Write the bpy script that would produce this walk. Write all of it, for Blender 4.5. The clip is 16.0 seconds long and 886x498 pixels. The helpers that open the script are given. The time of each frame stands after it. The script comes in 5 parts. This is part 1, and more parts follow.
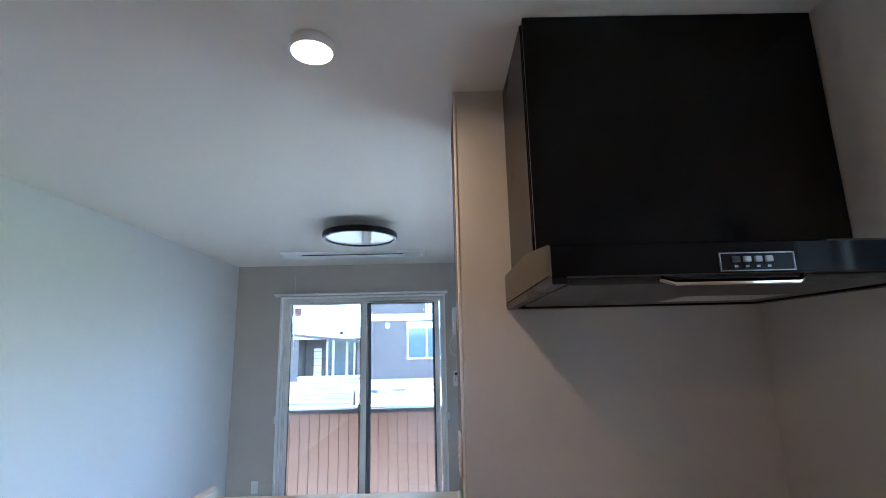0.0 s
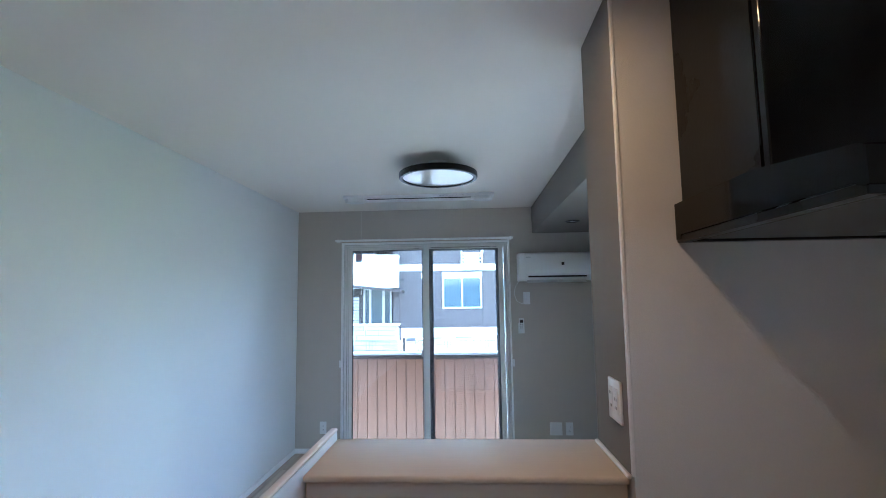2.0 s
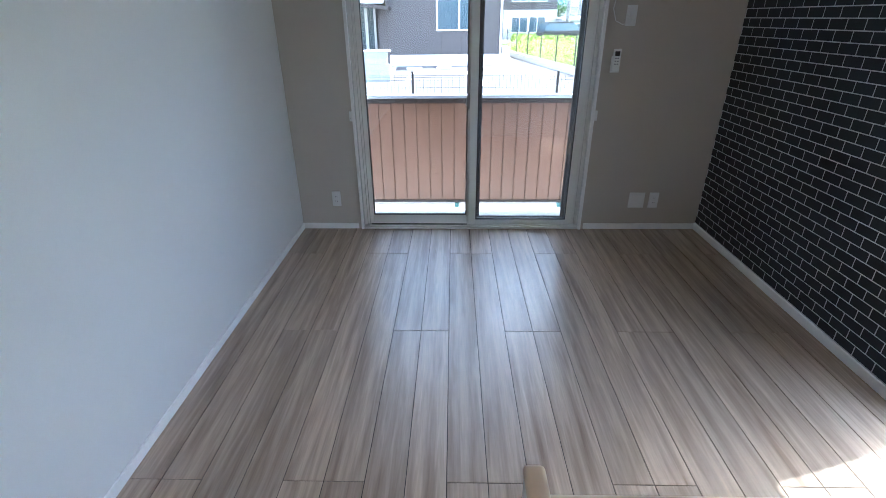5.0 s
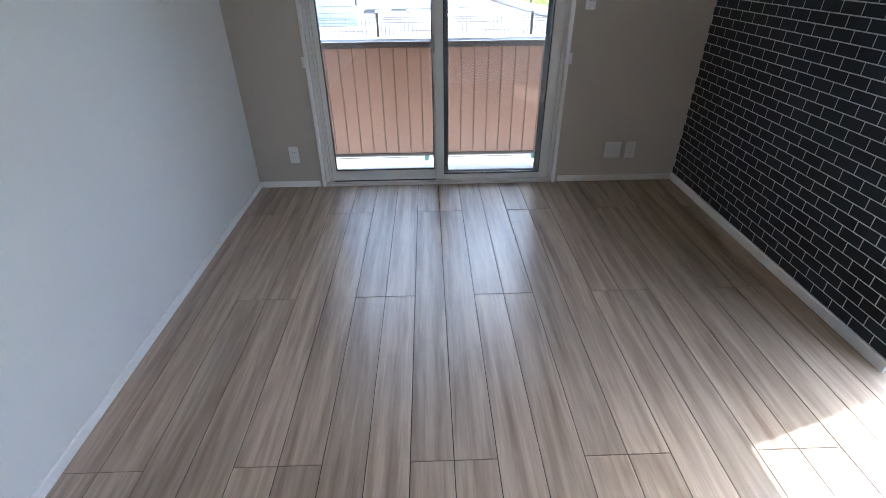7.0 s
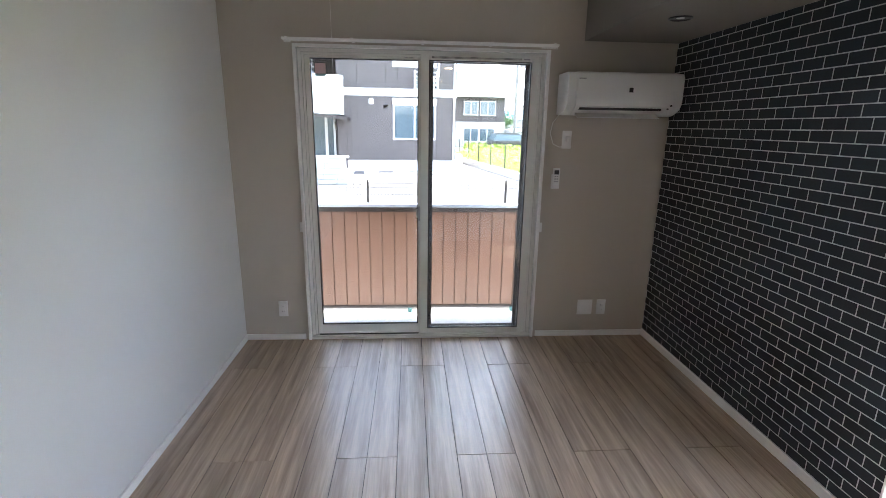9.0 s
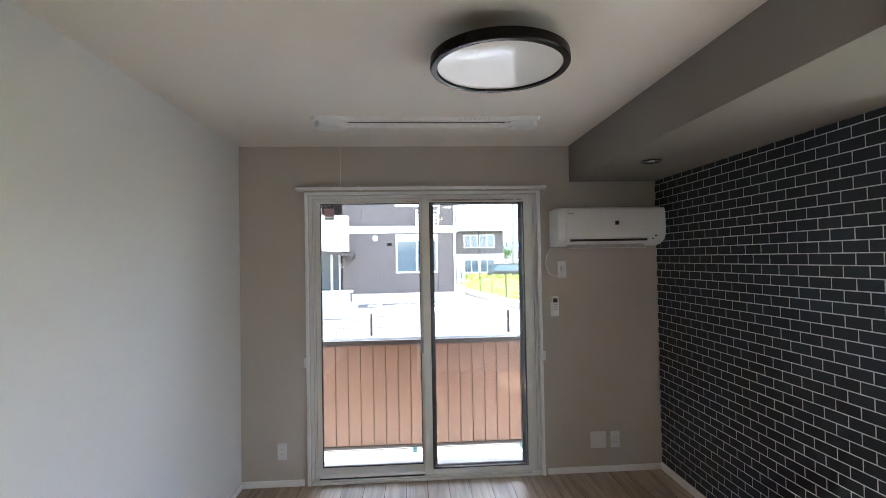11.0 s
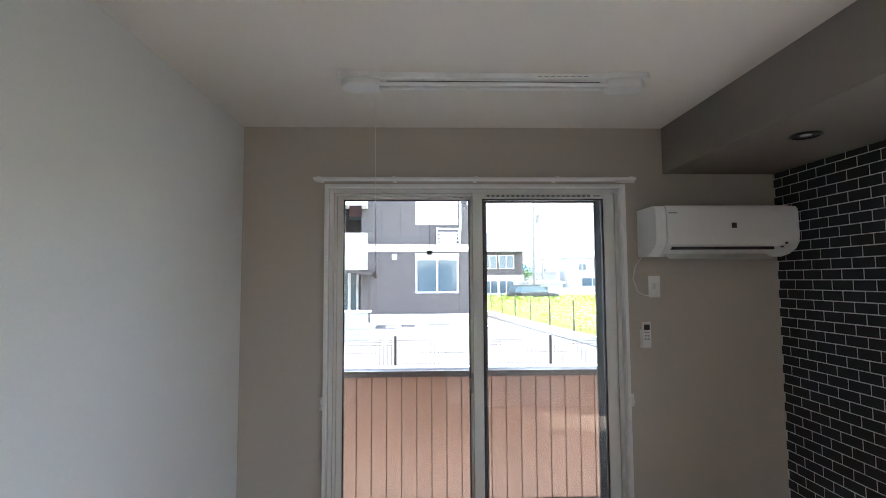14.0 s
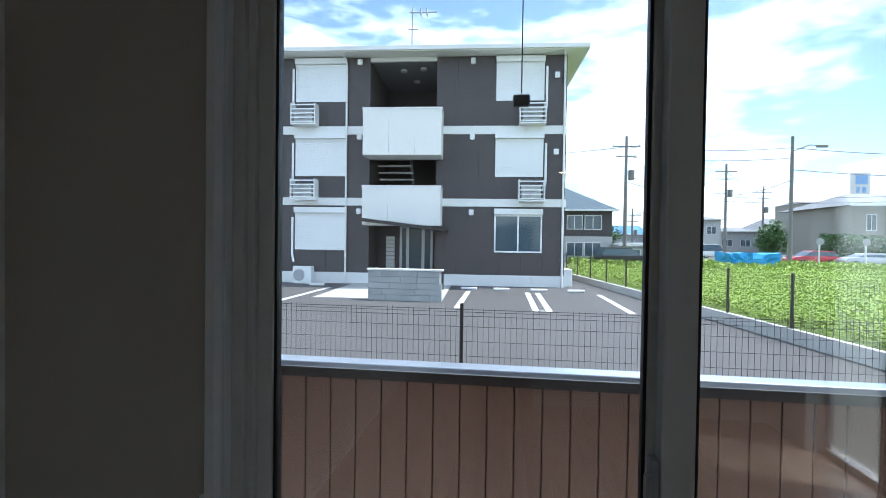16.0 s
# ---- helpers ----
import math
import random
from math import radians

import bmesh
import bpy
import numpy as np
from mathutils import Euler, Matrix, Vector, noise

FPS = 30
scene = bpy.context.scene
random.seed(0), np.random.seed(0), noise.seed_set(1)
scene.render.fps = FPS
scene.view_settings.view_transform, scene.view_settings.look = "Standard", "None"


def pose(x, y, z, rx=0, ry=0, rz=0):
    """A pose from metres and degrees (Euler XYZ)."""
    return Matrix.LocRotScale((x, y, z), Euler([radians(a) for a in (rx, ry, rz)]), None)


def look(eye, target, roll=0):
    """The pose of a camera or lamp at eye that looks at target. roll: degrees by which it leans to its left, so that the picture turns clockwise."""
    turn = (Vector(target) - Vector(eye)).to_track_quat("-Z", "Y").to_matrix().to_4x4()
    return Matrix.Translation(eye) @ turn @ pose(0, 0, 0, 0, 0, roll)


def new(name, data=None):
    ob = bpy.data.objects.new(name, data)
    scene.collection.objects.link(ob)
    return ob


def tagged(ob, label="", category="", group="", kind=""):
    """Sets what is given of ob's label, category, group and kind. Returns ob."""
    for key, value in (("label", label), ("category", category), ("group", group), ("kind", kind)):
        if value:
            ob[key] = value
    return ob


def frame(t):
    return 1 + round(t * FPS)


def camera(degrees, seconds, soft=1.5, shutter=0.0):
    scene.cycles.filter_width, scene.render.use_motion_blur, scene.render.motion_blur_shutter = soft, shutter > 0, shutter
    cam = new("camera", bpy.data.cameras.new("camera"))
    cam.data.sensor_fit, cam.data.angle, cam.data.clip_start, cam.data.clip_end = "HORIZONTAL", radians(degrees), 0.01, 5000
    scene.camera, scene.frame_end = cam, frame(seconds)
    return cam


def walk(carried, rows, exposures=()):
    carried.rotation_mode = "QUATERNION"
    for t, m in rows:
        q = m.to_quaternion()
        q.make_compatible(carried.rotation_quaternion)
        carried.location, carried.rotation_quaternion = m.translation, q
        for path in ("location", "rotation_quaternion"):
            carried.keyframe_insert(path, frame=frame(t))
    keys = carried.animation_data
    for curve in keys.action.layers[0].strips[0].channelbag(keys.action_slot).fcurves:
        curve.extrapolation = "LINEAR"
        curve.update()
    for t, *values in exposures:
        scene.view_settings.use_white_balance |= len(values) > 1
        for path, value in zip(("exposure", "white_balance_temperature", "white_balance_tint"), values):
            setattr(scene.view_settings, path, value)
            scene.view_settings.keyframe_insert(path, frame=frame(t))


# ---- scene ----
cam = camera(85.7, 16.0, soft=0.75)
PATH = [
    (0, (0.169, 0.278, 1.54), (0.184, 2.238, 1.938), -1.3),
    (0.5, (0.157, 0.285, 1.54), (0.175, 2.244, 1.943), -0.9),
    (1, (0.118, 0.298, 1.541), (0.135, 2.257, 1.941), -0.6),
    (1.5, (-0.015, 0.337, 1.537), (-0.016, 2.304, 1.896), -0.8),
    (2, (-0.195, 0.454, 1.508), (-0.301, 2.441, 1.709), -0.8),
    (2.5, (-0.355, 0.71, 1.479), (-0.624, 2.692, 1.45), -0.5),
    (3, (-0.599, 0.974, 1.49), (-0.932, 2.935, 1.281), 0.0),
    (3.5, (-0.734, 1.23, 1.486), (-1.025, 3.165, 1.072), -1.2),
    (4, (-0.796, 1.509, 1.489), (-0.95, 3.399, 0.854), -0.4),
    (4.5, (-0.787, 1.689, 1.494), (-0.868, 3.529, 0.716), -0.2),
    (7, (-0.698, 1.985, 1.44), (-0.653, 3.687, 0.391), -0.6),
    (7.5, (-0.699, 1.981, 1.443), (-0.645, 3.673, 0.378), -0.5),
    (8, (-0.708, 1.983, 1.467), (-0.641, 3.679, 0.408), -0.3),
    (8.5, (-0.714, 1.953, 1.519), (-0.62, 3.762, 0.671), 0.2),
    (9, (-0.721, 1.87, 1.567), (-0.586, 3.802, 1.069), 0.9),
    (9.5, (-0.723, 1.807, 1.585), (-0.569, 3.792, 1.394), 0.8),
    (10, (-0.723, 1.788, 1.583), (-0.569, 3.781, 1.519), -0.1),
    (12.5, (-0.711, 1.796, 1.58), (-0.617, 3.792, 1.66), -2.0),
    (13, (-0.747, 1.883, 1.593), (-0.681, 3.88, 1.673), -1.7),
    (13.5, (-0.857, 2.174, 1.594), (-0.809, 4.17, 1.709), -0.9),
    (14, (-0.901, 2.568, 1.531), (-0.842, 4.563, 1.661), -0.3),
    (14.5, (-0.918, 3.012, 1.505), (-0.908, 5.008, 1.63), -0.7),
    (15, (-0.938, 3.507, 1.464), (-0.991, 5.505, 1.533), -0.2),
    (15.5, (-0.892, 4.002, 1.443), (-1.023, 5.998, 1.478), 0.2),
    (16, (-0.921, 4.399, 1.387), (-1.191, 6.38, 1.354), 0.8),
]
EXPOSURES = [(0.0, 3.78, 4650, 2), (2.0, 3.6, 4650, 1), (4.5, 3.22, 5200, 5), (7.0, 3.2, 5620, 8), (10.0, 3.47, 6200, 10), (13.0, 3.47, 6200, 10), (14.0, 3.3, 6050, 9), (14.5, 3.12, 5900, 8), (15.0, 2.6, 5900, 8), (15.5, 1.5, 5900, 6), (16.0, 1.1, 5650, 4)]
walk(cam, [(t, look(eye, target, roll)) for t, eye, target, roll in PATH], EXPOSURES)

# ---- world, sun, exposure ----
SUN_AZ = (0.95, 0.29)      # horizontal direction towards the sun
SUN_EL = 64.0
world = bpy.data.worlds.new("sky_world")
scene.world = world
world.use_nodes = True
wn, wl = world.node_tree.nodes, world.node_tree.links
wn.clear()
w_out, w_bg, w_sky = wn.new("ShaderNodeOutputWorld"), wn.new("ShaderNodeBackground"), wn.new("ShaderNodeTexSky")
w_sky.sky_type, w_sky.sun_disc = "NISHITA", False
w_sky.sun_elevation = math.radians(SUN_EL)
w_sky.sun_rotation = math.atan2(SUN_AZ[0], SUN_AZ[1])
w_tc, w_map, w_noise, w_ramp, w_mix = (wn.new(n) for n in ("ShaderNodeTexCoord", "ShaderNodeMapping", "ShaderNodeTexNoise", "ShaderNodeValToRGB", "ShaderNodeMixRGB"))
w_map.inputs["Scale"].default_value = (1.0, 1.0, 3.2)
w_noise.inputs["Scale"].default_value, w_noise.inputs["Detail"].default_value, w_noise.inputs["Roughness"].default_value = 2.3, 9, 0.6
w_ramp.color_ramp.elements[0].position, w_ramp.color_ramp.elements[1].position = 0.46, 0.70
w_mix.inputs["Color2"].default_value = (14.0, 14.4, 15.0, 1)
wl.new(w_tc.outputs["Generated"], w_map.inputs["Vector"])
wl.new(w_map.outputs["Vector"], w_noise.inputs["Vector"])
wl.new(w_noise.outputs["Fac"], w_ramp.inputs["Fac"])
wl.new(w_ramp.outputs["Color"], w_mix.inputs["Fac"])
wl.new(w_sky.outputs["Color"], w_mix.inputs["Color1"])
wl.new(w_mix.outputs["Color"], w_bg.inputs["Color"])
wl.new(w_bg.outputs["Background"], w_out.inputs["Surface"])
w_bg.inputs["Strength"].default_value = 0.15

sun_data = bpy.data.lights.new("sun", "SUN")
sun_data.energy, sun_data.angle, sun_data.color = 3.6, math.radians(0.53), (1.0, 0.95, 0.87)
sun = new("sun", sun_data)
_c = math.cos(math.radians(SUN_EL)) / math.hypot(*SUN_AZ)
sun.matrix_world = look((SUN_AZ[0] * _c * 40, SUN_AZ[1] * _c * 40, 40 * math.sin(math.radians(SUN_EL))), (0, 0, 0))

# ---- helpers ----
rng = random.Random(7)


def box(bm, x0, x1, y0, y1, z0, z1, bevel=0.0, seg=1):
    """One closed box added to bm, with its edges rounded off."""
    vs = [bm.verts.new((x, y, z)) for x in (x0, x1) for y in (y0, y1) for z in (z0, z1)]
    fs = [bm.faces.new([vs[i] for i in q]) for q in ((0, 1, 3, 2), (4, 6, 7, 5), (0, 4, 5, 1), (2, 3, 7, 6), (0, 2, 6, 4), (1, 5, 7, 3))]
    if bevel:
        es = list({e for f in fs for e in f.edges})
        bmesh.ops.bevel(bm, geom=es, offset=bevel, segments=seg, affect="EDGES", profile=0.5)
    return bm


def boxes(*rows, bevel=0.0, seg=1):
    bm = bmesh.new()
    for r in rows:
        box(bm, *r, bevel=bevel, seg=seg)
    return bm


def cyl(bm, centre, r0, r1, h, seg=24, axis="z", bevel=0.0):
    """A closed frustum from centre along the axis."""
    m = {"z": Matrix.Identity(4), "y": Matrix.Rotation(-math.pi / 2, 4, "X"), "x": Matrix.Rotation(math.pi / 2, 4, "Y")}[axis]
    g = bmesh.ops.create_cone(bm, cap_ends=True, segments=seg, radius1=r0, radius2=r1, depth=h, matrix=Matrix.Translation(centre) @ m @ Matrix.Translation((0, 0, h / 2)))
    if bevel:
        es = [e for e in {e for v in g["verts"] for e in v.link_edges} if len(e.link_faces) == 2 and e.calc_face_angle() > 1]
        bmesh.ops.bevel(bm, geom=es, offset=bevel, segments=2, affect="EDGES", profile=0.5)
    return bm


def lathe(bm, profile, centre, seg=48):
    """A ring or bowl turned round z from (radius, height) pairs."""
    rings = [[bm.verts.new((centre[0] + r * math.cos(2 * math.pi * i / seg), centre[1] + r * math.sin(2 * math.pi * i / seg), centre[2] + z)) for i in range(seg)] for r, z in profile]
    for a, b in zip(rings, rings[1:]):
        for i in range(seg):
            j = (i + 1) % seg
            bm.faces.new((a[i], a[j], b[j], b[i]))
    return bm


def extrude_x(bm, profile, x0, x1):
    """A closed solid: a (y, z) outline drawn out along x."""
    a, b = [[bm.verts.new((x, y, z)) for y, z in profile] for x in (x0, x1)]
    bm.faces.new(a)
    bm.faces.new(list(reversed(b)))
    n = len(a)
    for i in range(n):
        bm.faces.new((a[i], b[i], b[(i + 1) % n], a[(i + 1) % n]))
    bmesh.ops.recalc_face_normals(bm, faces=bm.faces[:])
    return bm


def extrude_z(bm, outline, z0, z1):
    a, b = [[bm.verts.new((x, y, z)) for x, y in outline] for z in (z0, z1)]
    bm.faces.new(a)
    bm.faces.new(list(reversed(b)))
    n = len(a)
    for i in range(n):
        bm.faces.new((a[i], b[i], b[(i + 1) % n], a[(i + 1) % n]))
    bmesh.ops.recalc_face_normals(bm, faces=bm.faces[:])
    return bm


def tube(bm, pts, r, seg=8):
    """A round rod along a line of places."""
    pts = [Vector(p) for p in pts]
    rings = []
    for i, p in enumerate(pts):
        d = (pts[min(i + 1, len(pts) - 1)] - pts[max(i - 1, 0)]).normalized()
        u = d.cross(Vector((0, 0, 1)) if abs(d.z) < 0.9 else Vector((1, 0, 0))).normalized()
        v = d.cross(u)
        rings.append([bm.verts.new(p + r * (math.cos(2 * math.pi * k / seg) * u + math.sin(2 * math.pi * k / seg) * v)) for k in range(seg)])
    for a, b in zip(rings, rings[1:]):
        for k in range(seg):
            bm.faces.new((a[k], a[(k + 1) % seg], b[(k + 1) % seg], b[k]))
    bm.faces.new(list(reversed(rings[0])))
    bm.faces.new(rings[-1])
    bmesh.ops.recalc_face_normals(bm, faces=bm.faces[:])
    return bm


def to_mesh(name, bm, material, smooth=False):
    me = bpy.data.meshes.new(name)
    bm.to_mesh(me)
    bm.free()
    me.materials.append(material)
    if smooth:
        for p in me.polygons:
            p.use_smooth = True
        me.set_sharp_from_angle(angle=math.radians(35))
    return me


def part(name, bm, material, parent=None, label="", smooth=False):
    ob = new(name, to_mesh(name, bm, material, smooth))
    ob.parent = parent
    if label:
        tagged(ob, label)
    return ob


def structure(name, bm, material, label="", smooth=False):
    return tagged(part(name, bm, material, None, label, smooth), kind="structure")


def thing(name, label, category, at=(0, 0, 0), group="", kind=""):
    ob = new(name)
    ob.location = at
    return tagged(ob, label, category, group, kind)


# ---- materials ----
def node_mat(name, colour, rough=0.5, metal=0.0, vary=0.12, scale=3.0, fine=60.0, bump=0.1, bump_scale=None, dist=0.002, stretch=(1, 1, 1), spec=0.5, rand=0.0, coat=0.0):
    """A surface with two sizes of colour variation, uneven gloss and fine relief."""
    m = bpy.data.materials.new(name)
    m.use_nodes = True
    n, l = m.node_tree.nodes, m.node_tree.links
    b = n["Principled BSDF"]
    geo, mp = n.new("ShaderNodeNewGeometry"), n.new("ShaderNodeMapping")
    mp.inputs["Scale"].default_value = stretch
    l.new(geo.outputs["Position"], mp.inputs["Vector"])
    big, small = n.new("ShaderNodeTexNoise"), n.new("ShaderNodeTexNoise")
    big.inputs["Scale"].default_value, big.inputs["Detail"].default_value = scale, 5
    small.inputs["Scale"].default_value, small.inputs["Detail"].default_value = fine, 4
    for t in (big, small):
        l.new(mp.outputs["Vector"], t.inputs["Vector"])
    add = n.new("ShaderNodeMath")
    add.operation = "ADD"
    l.new(big.outputs["Fac"], add.inputs[0])
    l.new(small.outputs["Fac"], add.inputs[1])
    val = n.new("ShaderNodeMapRange")
    val.inputs["From Min"].default_value, val.inputs["From Max"].default_value = 0.6, 1.4
    val.inputs["To Min"].default_value, val.inputs["To Max"].default_value = 1 - vary, 1 + vary
    l.new(add.outputs[0], val.inputs["Value"])
    last = val.outputs["Result"]
    if rand:
        info, rr, mul = n.new("ShaderNodeObjectInfo"), n.new("ShaderNodeMapRange"), n.new("ShaderNodeMath")
        rr.inputs["To Min"].default_value, rr.inputs["To Max"].default_value = 1 - rand, 1 + rand
        mul.operation = "MULTIPLY"
        l.new(info.outputs["Random"], rr.inputs["Value"])
        l.new(rr.outputs["Result"], mul.inputs[0])
        l.new(last, mul.inputs[1])
        last = mul.outputs[0]
    mx = n.new("ShaderNodeVectorMath")
    mx.operation = "SCALE"
    mx.inputs[0].default_value = colour
    l.new(last, mx.inputs["Scale"])
    l.new(mx.outputs["Vector"], b.inputs["Base Color"])
    rg = n.new("ShaderNodeMapRange")
    rg.inputs["To Min"].default_value, rg.inputs["To Max"].default_value = max(0.02, rough * 0.85), min(1, rough * 1.15)
    l.new(big.outputs["Fac"], rg.inputs["Value"])
    l.new(rg.outputs["Result"], b.inputs["Roughness"])
    b.inputs["Metallic"].default_value = metal
    b.inputs["Specular IOR Level"].default_value = spec
    b.inputs["Coat Weight"].default_value = coat
    if bump:
        bp = n.new("ShaderNodeBump")
        bp.inputs["Strength"].default_value, bp.inputs["Distance"].default_value = bump, dist
        src = small
        if bump_scale:
            src = n.new("ShaderNodeTexNoise")
            src.inputs["Scale"].default_value, src.inputs["Detail"].default_value = bump_scale, 3
            l.new(geo.outputs["Position"], src.inputs["Vector"])
        l.new(src.outputs["Fac"], bp.inputs["Height"])
        l.new(bp.outputs["Normal"], b.inputs["Normal"])
    return m


def wood_mat(name, light, dark, rough):
    """Long-grained pale boards: each board takes its own shade and its own stretch of grain."""
    m = bpy.data.materials.new(name)
    m.use_nodes = True
    n, l = m.node_tree.nodes, m.node_tree.links
    b = n["Principled BSDF"]
    geo, info, off, mp = n.new("ShaderNodeNewGeometry"), n.new("ShaderNodeObjectInfo"), n.new("ShaderNodeVectorMath"), n.new("ShaderNodeMapping")
    comb = n.new("ShaderNodeCombineXYZ")
    k = n.new("ShaderNodeMath")
    k.operation, k.inputs[1].default_value = "MULTIPLY", 37.0
    l.new(info.outputs["Random"], k.inputs[0])
    for s in ("X", "Y", "Z"):
        l.new(k.outputs[0], comb.inputs[s])
    l.new(geo.outputs["Position"], off.inputs[0])
    l.new(comb.outputs[0], off.inputs[1])
    mp.inputs["Scale"].default_value = (1, 0.055, 1)
    l.new(off.outputs[0], mp.inputs["Vector"])
    streak, fine, wave = n.new("ShaderNodeTexNoise"), n.new("ShaderNodeTexNoise"), n.new("ShaderNodeTexNoise")
    for t, s, d in ((streak, 17, 4), (fine, 150, 3), (wave, 46, 6)):
        t.inputs["Scale"].default_value, t.inputs["Detail"].default_value = s, d
        l.new(mp.outputs["Vector"], t.inputs["Vector"])
    wave.inputs["Distortion"].default_value = 0.6
    ramp = n.new("ShaderNodeValToRGB")
    ramp.color_ramp.elements[0].position, ramp.color_ramp.elements[1].position = 0.31, 0.60
    ramp.color_ramp.elements[0].color, ramp.color_ramp.elements[1].color = (*dark, 1), (*light, 1)
    mix = n.new("ShaderNodeMath")
    mix.operation, mix.inputs[1].default_value = "MULTIPLY_ADD", 0.45
    l.new(wave.outputs["Fac"], mix.inputs[0])
    s2 = n.new("ShaderNodeMath")
    s2.operation, s2.inputs[1].default_value = "MULTIPLY", 0.55
    l.new(streak.outputs["Fac"], s2.inputs[0])
    l.new(s2.outputs[0], mix.inputs[2])
    l.new(mix.outputs[0], ramp.inputs["Fac"])
    tone, fr, mul = n.new("ShaderNodeMapRange"), n.new("ShaderNodeMapRange"), n.new("ShaderNodeMath")
    tone.inputs["To Min"].default_value, tone.inputs["To Max"].default_value = 0.88, 1.10
    l.new(info.outputs["Random"], tone.inputs["Value"])
    fr.inputs["From Min"].default_value, fr.inputs["From Max"].default_value = 0.3, 0.7
    fr.inputs["To Min"].default_value, fr.inputs["To Max"].default_value = 0.9, 1.08
    l.new(fine.outputs["Fac"], fr.inputs["Value"])
    mul.operation = "MULTIPLY"
    l.new(tone.outputs[0], mul.inputs[0])
    l.new(fr.outputs[0], mul.inputs[1])
    sc = n.new("ShaderNodeVectorMath")
    sc.operation = "SCALE"
    l.new(ramp.outputs["Color"], sc.inputs[0])
    l.new(mul.outputs[0], sc.inputs["Scale"])
    l.new(sc.outputs["Vector"], b.inputs["Base Color"])
    rg = n.new("ShaderNodeMapRange")
    rg.inputs["To Min"].default_value, rg.inputs["To Max"].default_value = rough * 0.8, rough * 1.25
    l.new(wave.outputs["Fac"], rg.inputs["Value"])
    l.new(rg.outputs[0], b.inputs["Roughness"])
    bp = n.new("ShaderNodeBump")
    b.inputs["Specular IOR Level"].default_value = 0.75
    bp.inputs["Strength"].default_value, bp.inputs["Distance"].default_value = 0.12, 0.001
    l.new(fine.outputs["Fac"], bp.inputs["Height"])
    l.new(bp.outputs["Normal"], b.inputs["Normal"])
    return m


def glass_mat(name, tint=(0.985, 0.988, 0.985)):
    m = bpy.data.materials.new(name)
    m.use_nodes = True
    n, l = m.node_tree.nodes, m.node_tree.links
    n.clear()
    out, mix, fr, tr, gl = (n.new("ShaderNode" + s) for s in ("OutputMaterial", "MixShader", "Fresnel", "BsdfTransparent", "BsdfGlossy"))
    fr.inputs["IOR"].default_value = 1.5
    tr.inputs["Color"].default_value = (*tint, 1)
    gl.inputs["Roughness"].default_value = 0.0
    l.new(fr.outputs[0], mix.inputs[0])
    l.new(tr.outputs[0], mix.inputs[1])
    l.new(gl.outputs[0], mix.inputs[2])
    l.new(mix.outputs[0], out.inputs["Surface"])
    return m


M_PAPER = node_mat("white_wallpaper", (0.735, 0.73, 0.715), 0.85, vary=0.03, scale=1.2, fine=260, bump=0.35, bump_scale=320, dist=0.0015, spec=0.25)
M_CEIL = node_mat("ceiling_paper", (0.83, 0.79, 0.725), 0.9, vary=0.025, scale=1.0, fine=240, bump=0.35, bump_scale=260, dist=0.0015, spec=0.2)
M_GREY = node_mat("taupe_wallpaper", (0.245, 0.225, 0.20), 0.85, vary=0.04, scale=1.5, fine=240, bump=0.35, bump_scale=300, dist=0.0015, spec=0.25)
# Same off-white paper, its colour darkened for the backlit window wall's shade
M_PAPER_SHADE = node_mat("shaded_wallpaper", (0.53, 0.485, 0.425), 0.85, vary=0.03, scale=1.2, fine=260, bump=0.35, bump_scale=320, dist=0.0015, spec=0.25)
M_TRIM = node_mat("white_trim", (0.86, 0.855, 0.845), 0.45, vary=0.03, scale=4, fine=80, bump=0.03)
M_FLOOR = wood_mat("pale_ash_flooring", (0.515, 0.400, 0.300), (0.225, 0.152, 0.100), 0.30)
M_GROOVE = node_mat("floor_groove", (0.02, 0.015, 0.012), 0.8)
M_BRICK = node_mat("slate_brick", (0.021, 0.030, 0.041), 0.5, spec=0.32, vary=0.22, scale=9, fine=120, bump=0.25, dist=0.001, rand=0.16)
M_MORTAR = node_mat("pale_mortar", (0.62, 0.63, 0.64), 0.9, vary=0.1, scale=20, fine=200, bump=0.3)
M_LEDGE = node_mat("beech_laminate", (0.66, 0.56, 0.455), 0.42, vary=0.05, scale=3, fine=50, bump=0.03, stretch=(0.2, 2, 2))
M_BLACK = node_mat("black_enamel", (0.004, 0.004, 0.005), 0.09, vary=0.1, scale=2, fine=30, bump=0.0, spec=0.22)
M_BLACKSAT = node_mat("satin_black", (0.005, 0.005, 0.006), 0.28, vary=0.1, spec=0.25)
M_BAFFLE = node_mat("grey_baffle_enamel", (0.05, 0.049, 0.047), 0.4, vary=0.06, fine=90, bump=0.02)
M_STEEL = node_mat("brushed_steel", (0.30, 0.295, 0.285), 0.4, metal=1.0, vary=0.06, fine=200, stretch=(1, 30, 1))
M_CHROME = node_mat("chrome", (0.8, 0.8, 0.8), 0.1, metal=1.0, vary=0.02, bump=0)
M_PLASTIC = node_mat("white_plastic", (0.80, 0.80, 0.79), 0.32, vary=0.02, scale=3, fine=60, bump=0.01)
M_DARKPL = node_mat("dark_plastic", (0.03, 0.03, 0.032), 0.4)
M_SASH = node_mat("ivory_sash", (0.74, 0.73, 0.70), 0.24, vary=0.03, scale=5, fine=80, bump=0.02)
M_JAMB = node_mat("glossy_white_lining", (0.84, 0.84, 0.83), 0.16, vary=0.02, scale=4, fine=80, bump=0.01)
M_GASKET = node_mat("black_gasket", (0.012, 0.012, 0.014), 0.5)
M_GLASS = glass_mat("window_glass")
M_FROST = bpy.data.materials.new("figured_glass")
